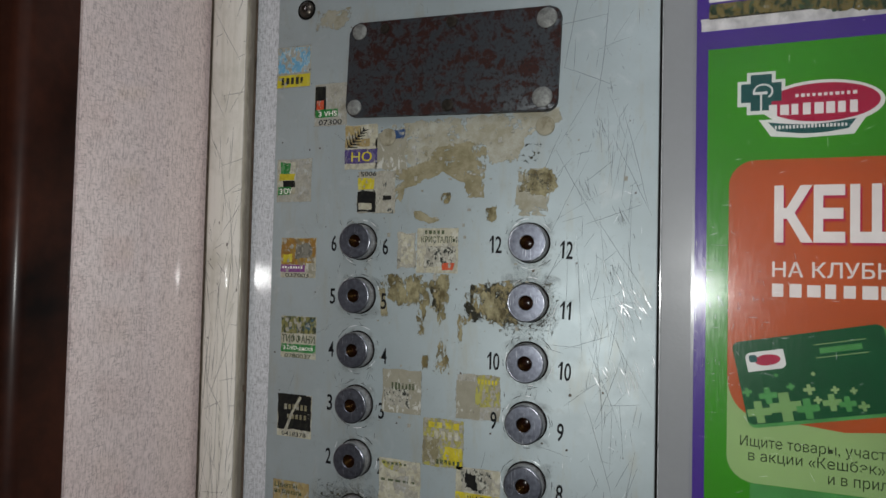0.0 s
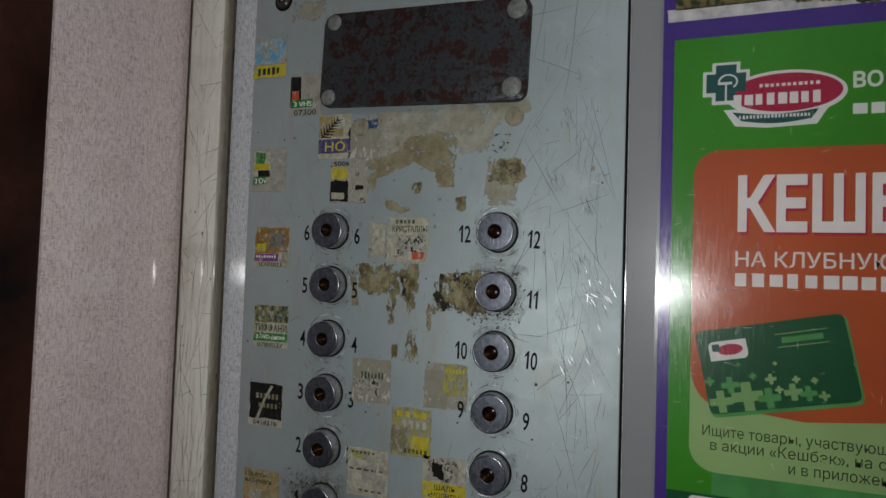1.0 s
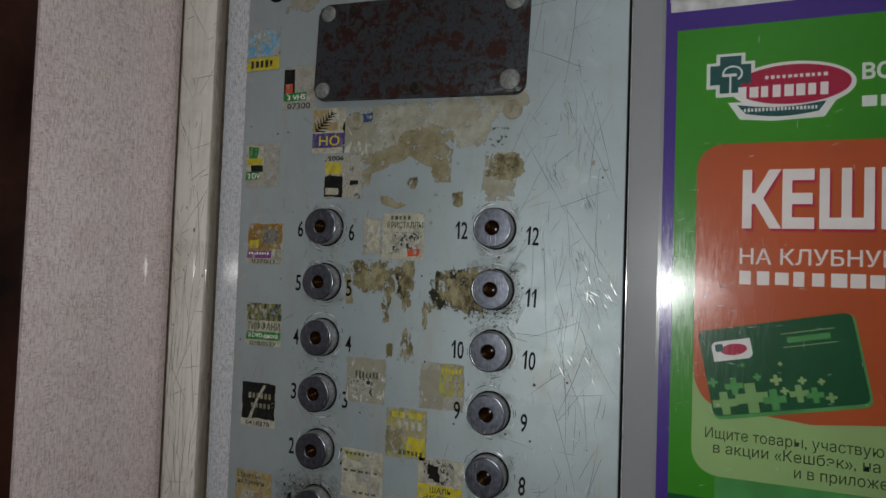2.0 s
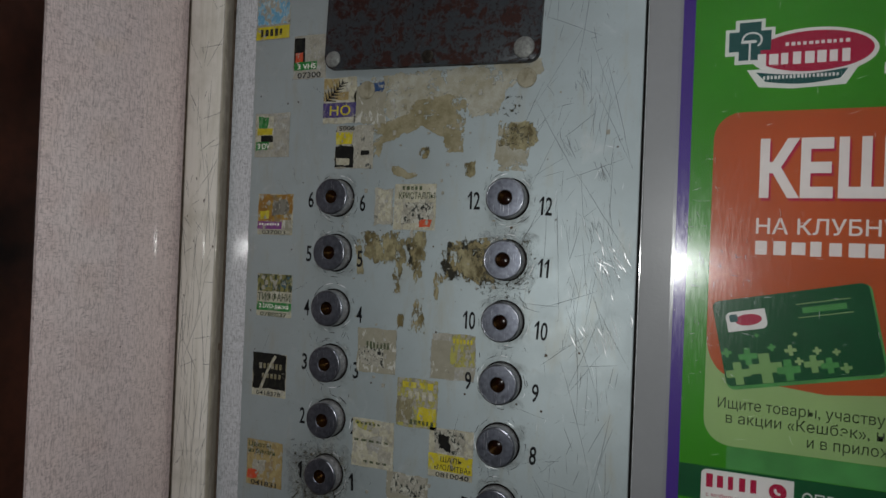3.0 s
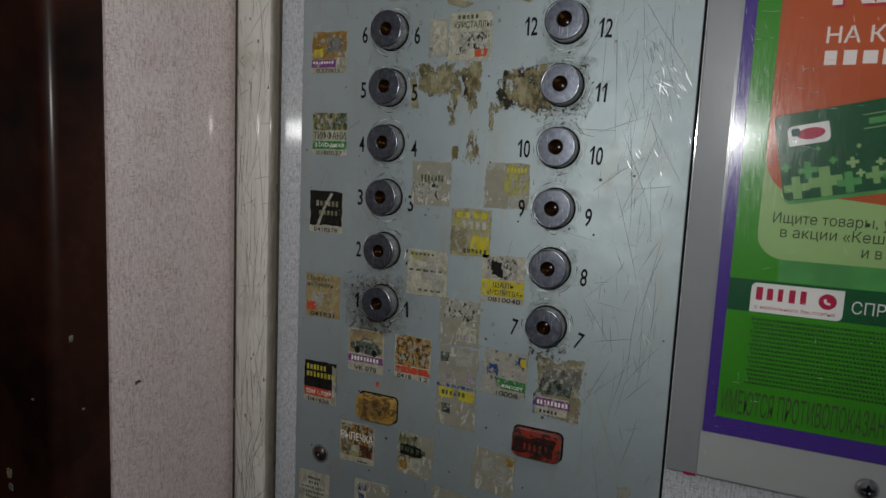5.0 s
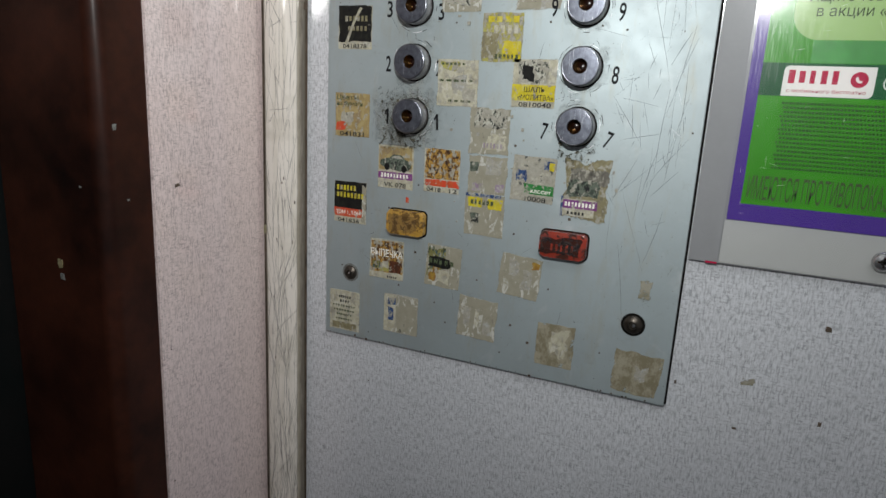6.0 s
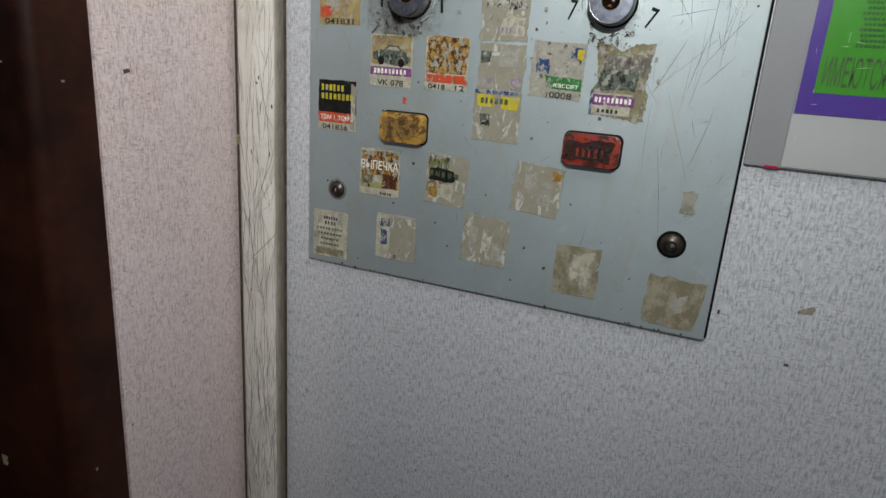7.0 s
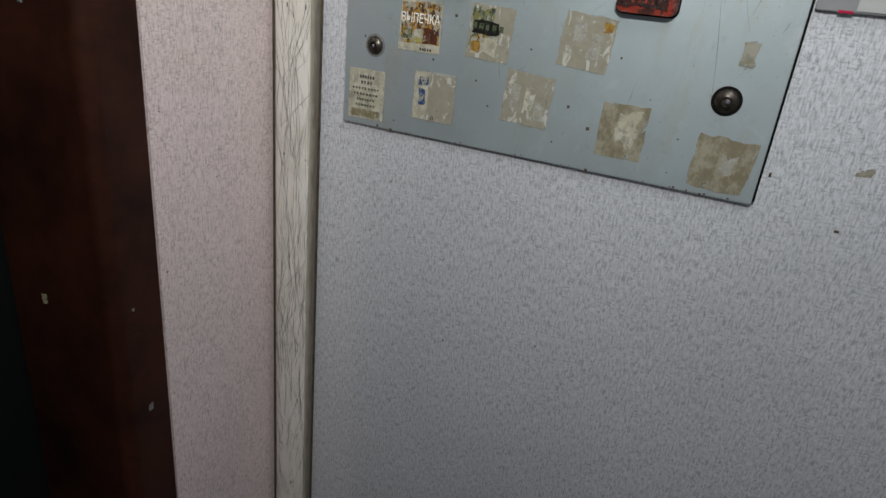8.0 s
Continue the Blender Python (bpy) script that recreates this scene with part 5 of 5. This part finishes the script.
def sheet(name, outline, layer, mat, label="", parent=None):
    """One printed area of the poster; each layer lies 0.05 mm in front of the one below."""
    front = -0.00385 - 0.00005 * layer
    ob = part(name, slab(outline, front + 0.00004, front), mat, parent or poster, label)
    if not parent:
        ob.matrix_parent_inverse = poster.matrix_basis.inverted()
    return ob


def words(text, x, cz, h, mat, layer, width=None, bold=0.0, anchor="left"):
    ob = part("lettering", lettering(text, x, cz, h, -0.00385 - 0.00005 * layer, width, bold=bold, anchor=anchor, deep=0.00004), mat, poster)
    ob.matrix_parent_inverse = poster.matrix_basis.inverted()
    return ob


def blanks(x0, x1, z, h, count, mat, layer, seed, gap=0.3):
    ob = part("lettering", bars(x0, x1, z, h, count, -0.00385 - 0.00005 * layer, seed, gap), mat, poster)
    ob.matrix_parent_inverse = poster.matrix_basis.inverted()
    return ob


def rect(x0, x1, z0, z1):
    return [(x0, z0), (x1, z0), (x1, z1), (x0, z1)]


PR = 0.575
base = part("paper_sheet", slab(rect(0.3252, PR, 1.1805, 1.760), BACK, -0.00385), "purple", poster, "purple-bordered paper")
base.matrix_parent_inverse = poster.matrix_basis.inverted()
sheet("green_field", rect(0.3315, PR - 0.006, 1.1908, 1.5290), 1, "green")
sheet("white_field", rect(0.3315, PR - 0.006, 1.5565, 1.750), 1, "white_ink")
sheet("garland_band", torn(0.232, 0.0090, 0.02, 4, 0.4475, 1.5510, 0.002), 1, "garland", "printed tinsel garland with gold specks")
sheet("garland_clump", ragged([(0.375, 1.5540), (0.420, 1.5545), (0.455, 1.5520), (0.452, 1.5420), (0.430, 1.5400), (0.405, 1.5430), (0.385, 1.5465)], 0.0022, 5), 3, "garland", "printed tinsel garland with gold specks")
# bright band painted where the plastic cover glares
sheet("foil_band", torn(0.244, 0.0075, 0.03, 6, 0.4475, 1.5435, 0.003), 1, "glare_pale", "pale strip with the cover's glare painted in")
box_c = ((0.3430 + PR - 0.012) / 2, (1.2845 + 1.4640) / 2)
box_w, box_h = PR - 0.012 - 0.3430, 1.4640 - 1.2845
sheet("pale_box", rounded(box_w, box_h, 0.014, *box_c), 2, "green_pale")
swoop = [(0.3430, 1.3435)] + [(0.3430 + 0.014 * (1 - math.cos(a)), 1.3435 - 0.022 * math.sin(a)) for a in [math.pi / 2 * i / 8 for i in range(1, 9)]] + [(0.40, 1.3170), (PR - 0.012, 1.3335)]
top = [(x, z) for x, z in rounded(box_w, box_h, 0.014, *box_c) if z > 1.4035]
top.sort(key=lambda p: -p[0] if p[1] > 1.4639 else 0)
corner_r = [(PR - 0.026 + 0.014 * math.cos(a), 1.4500 + 0.014 * math.sin(a)) for a in [math.pi / 2 * i / 6 for i in range(7)]]
corner_l = [(0.357 + 0.014 * math.cos(a), 1.4500 + 0.014 * math.sin(a)) for a in [math.pi / 2 + math.pi / 2 * i / 6 for i in range(7)]]
sheet("orange_field", swoop + corner_r + corner_l, 3, "orange")
words("КЕШБЭК", 0.3670, 1.4320, 0.0288, "crimson", 4, 0.1215, 0.034)
words("КЕШБЭК", 0.3660, 1.4335, 0.0288, "white_ink", 5, 0.1215, 0.034)
words("НА КЛУБНУЮ КАРТУ", 0.3652, 1.4030, 0.0082, "white_ink", 4, 0.116, 0.010)
blanks(0.3652, 0.4420, 1.3915, 0.0080, 9, "white_ink", 4, 3, 0.16)
card_place = pose(0.3855, 0.0, 1.3460, 0, -11.5, 0)


def on_card(name, outline, layer, mat):
    ob = sheet(name, outline, layer, mat)
    ob.matrix_basis = card_place
    return ob


on_card("card_shadow", rounded(0.0745, 0.0475, 0.004, 0.0006, -0.0012), 4, "green_mid")
on_card("bonus_card", rounded(0.0735, 0.0460, 0.0035), 5, "green_dark")
on_card("card_logo", rounded(0.0195, 0.0105, 0.003, -0.0215, 0.0110, corners=(0, 1, 0, 1)), 6, "white_ink")
on_card("card_logo_oval", ellipse(0.0065, 0.0030, -0.0205, 0.0112), 7, "crimson")
on_card("card_logo_cross", rounded(0.0040, 0.0040, 0.001, -0.0275, 0.0128), 8, "teal")
for x, z, w in ((0.0155, 0.0162, 0.0250), (0.0155, 0.0092, 0.0250)):
    on_card("card_line", rect(x - w / 2, x + w / 2, z - 0.0002, z + 0.0002), 6, "green_pale")
on_card("card_writing", rect(0.0055, 0.0255, 0.0112, 0.0142), 6, "green_mid")


def plus(cx, cz, r, arm=0.333):
    a = r * arm
    return [(cx - a, cz - r), (cx + a, cz - r), (cx + a, cz - a), (cx + r, cz - a), (cx + r, cz + a), (cx + a, cz + a), (cx + a, cz + r), (cx - a, cz + r), (cx - a, cz + a), (cx - r, cz + a), (cx - r, cz - a), (cx - a, cz - a)]


rnd = random.Random(8)
spots = [(-0.030, -0.0165, 0.0060, "green_lime"), (-0.0165, -0.0150, 0.0078, "green_lime"), (-0.006, -0.0170, 0.0055, "green_mid"), (-0.024, -0.0080, 0.0045, "green_mid"), (-0.0035, -0.0070, 0.0028, "green_pale"),
         (0.006, -0.0150, 0.0045, "green_lime"), (0.0085, -0.0085, 0.0020, "green_pale"), (0.013, -0.0165, 0.0040, "green_mid"), (0.017, -0.0100, 0.0018, "green_pale"), (-0.012, -0.0045, 0.0020, "green_mid"),
         (-0.0005, -0.0130, 0.0020, "green_pale"), (0.020, -0.0185, 0.0026, "green_lime"), (-0.034, -0.0050, 0.0025, "green_mid"), (0.0, 0.001, 0.0012, "green_pale"), (-0.018, 0.0025, 0.0012, "green_mid")]
for i, (x, z, r, m) in enumerate(spots):
    on_card("card_cross", plus(x, z, r), 6 + i % 4, m)
words("Ищите товары, участвующие", 0.3498, 1.3075, 0.0058, "text_dark", 4, 0.0955)
words("в акции «Кешбэк», на сайте", 0.3540, 1.2998, 0.0058, "text_dark", 4, 0.0990)
words("и в приложении", 0.3925, 1.2919, 0.0058, "text_dark", 4, 0.0530)
sheet("lime_field", rect(0.3550, PR - 0.006, 1.2725, 1.2843), 2, "green_mid")
sheet("dark_band", rect(0.3315, PR - 0.006, 1.2540, 1.2722), 2, "green_dark")
sheet("phone_label", rounded(0.0445, 0.0165, 0.003, 0.3652, 1.2625, corners=(0, 1, 0, 1)), 3, "white_ink")
blanks(0.3455, 0.3725, 1.2648, 0.0075, 5, "crimson", 4, 6, 0.35)
sheet("phone_disc", ellipse(0.0042, 0.0042, 0.3800, 1.2640, 28), 4, "crimson")
handset = [(0.0026 * math.cos(a), 0.0026 * math.sin(a)) for a in [math.pi * (0.98 + 0.55 * i / 10) for i in range(11)]] + [(0.0009, -0.0018), (0.0003, -0.0012), (-0.0004, -0.0013), (-0.0012, -0.0005), (-0.0011, 0.0003), (-0.0017, 0.0009)]
ph = sheet("handset", handset, 5, "white_ink")
ph.matrix_basis = pose(0.3807, 0, 1.2648, 0, 0, 0)
words("с мобильного бесплатно", 0.3455, 1.2573, 0.0021, "crimson", 4, 0.0385)
words("СПРАВОЧНАЯ", 0.3912, 1.2625, 0.0066, "white_ink", 3, 0.052)
for i in range(16):
    blanks(0.3445 + 0.0008 * (i % 3), PR - 0.02, 1.2502 - i * 0.00245, 0.0015, 118, "text_green", 3, 40 + i, 0.22)
words("ИМЕЮТСЯ ПРОТИВОПОКАЗАНИЯ", 0.3338, 1.2010, 0.0140, "text_dark", 3, 0.086, 0.004)
# the chemist's emblem as plain shapes
sheet("emblem_edge", ellipse(0.0296, 0.0128, 0.3885, 1.4942), 2, "white_ink")
sheet("emblem_edge", plus(0.3590, 1.5017, 0.0120, 0.60), 2.3, "white_ink")
sheet("emblem_edge", [(0.3580, 1.4865), (0.4100, 1.4865), (0.4040, 1.4765), (0.3800, 1.4755), (0.3640, 1.4770)], 2.6, "white_ink")
sheet("emblem_oval", ellipse(0.0272, 0.0106, 0.3888, 1.4947), 3, "crimson")
sheet("emblem_cross", plus(0.3590, 1.5020, 0.0102, 0.52), 4.5, "teal")
sheet("emblem_ribbon", [(0.3625 + 0.0425 * f, 1.4850 - 0.0022 * math.sin(math.pi * f)) for f in [k / 10 for k in range(11)]] + [(0.4015 - 0.0345 * f, 1.4798 - 0.0020 * math.sin(math.pi * f)) for f in [k / 10 for k in range(11)]], 4, "teal")
ring = [(0.3600 + 0.0052 * math.cos(a), 1.5025 + 0.0045 * math.sin(a)) for a in [math.pi * i / 10 for i in range(-3, 11)]] + [(0.3600 + 0.0042 * math.cos(a), 1.5025 + 0.0035 * math.sin(a)) for a in [math.pi * i / 10 for i in range(10, -4, -1)]]
sheet("emblem_snake", ring, 5, "white_ink")
sheet("emblem_cup", rounded(0.0075, 0.0016, 0.0006, 0.3585, 1.5017), 6, "white_ink")
sheet("emblem_stem", rounded(0.0010, 0.0100, 0.0004, 0.3590, 1.4960), 7, "white_ink")
blanks(0.3630, 0.4075, 1.4915, 0.0068, 8, "white_ink", 5, 12, 0.14)
blanks(0.3760, 0.4060, 1.4990, 0.0020, 11, "white_ink", 5, 13, 0.25)
blanks(0.3660, 0.4015, 1.4818, 0.0020, 20, "white_ink", 5, 14, 0.3)
words("ВО", 0.4205, 1.4990, 0.0080, "white_ink", 2, 0.0135, 0.03)
blanks(0.4205, 0.4700, 1.4835, 0.0070, 6, "white_ink", 2, 15, 0.2)

rnd = random.Random(31)
scuffs = [scribble(rnd, rnd.uniform(0.327, 0.45), rnd.uniform(1.17, 1.54), rnd.uniform(0.001, 0.006), rnd.choice((rnd.gauss(-80, 12), rnd.gauss(5, 8))), 0.06, rnd.uniform(0.00004, 0.00009), 2) for i in range(90)]
# more white strokes round the torch's reflection, as painted sparkle
scuffs += [scribble(rnd, rnd.gauss(0.345, 0.02), rnd.gauss(1.385, 0.03), rnd.uniform(0.001, 0.005), rnd.choice((rnd.gauss(-80, 14), rnd.gauss(5, 10))), 0.06, rnd.uniform(0.00005, 0.00012), 2) for i in range(110)]
scuffs = [[(max(0.3262, x), z, w) for x, z, w in l] for l in scuffs]
tagged(on_holder("scuffing", strokes(scuffs, -0.00582), "scratch_light", "fine scuffs in the clear cover, painted white as glints"), kind="stuff")
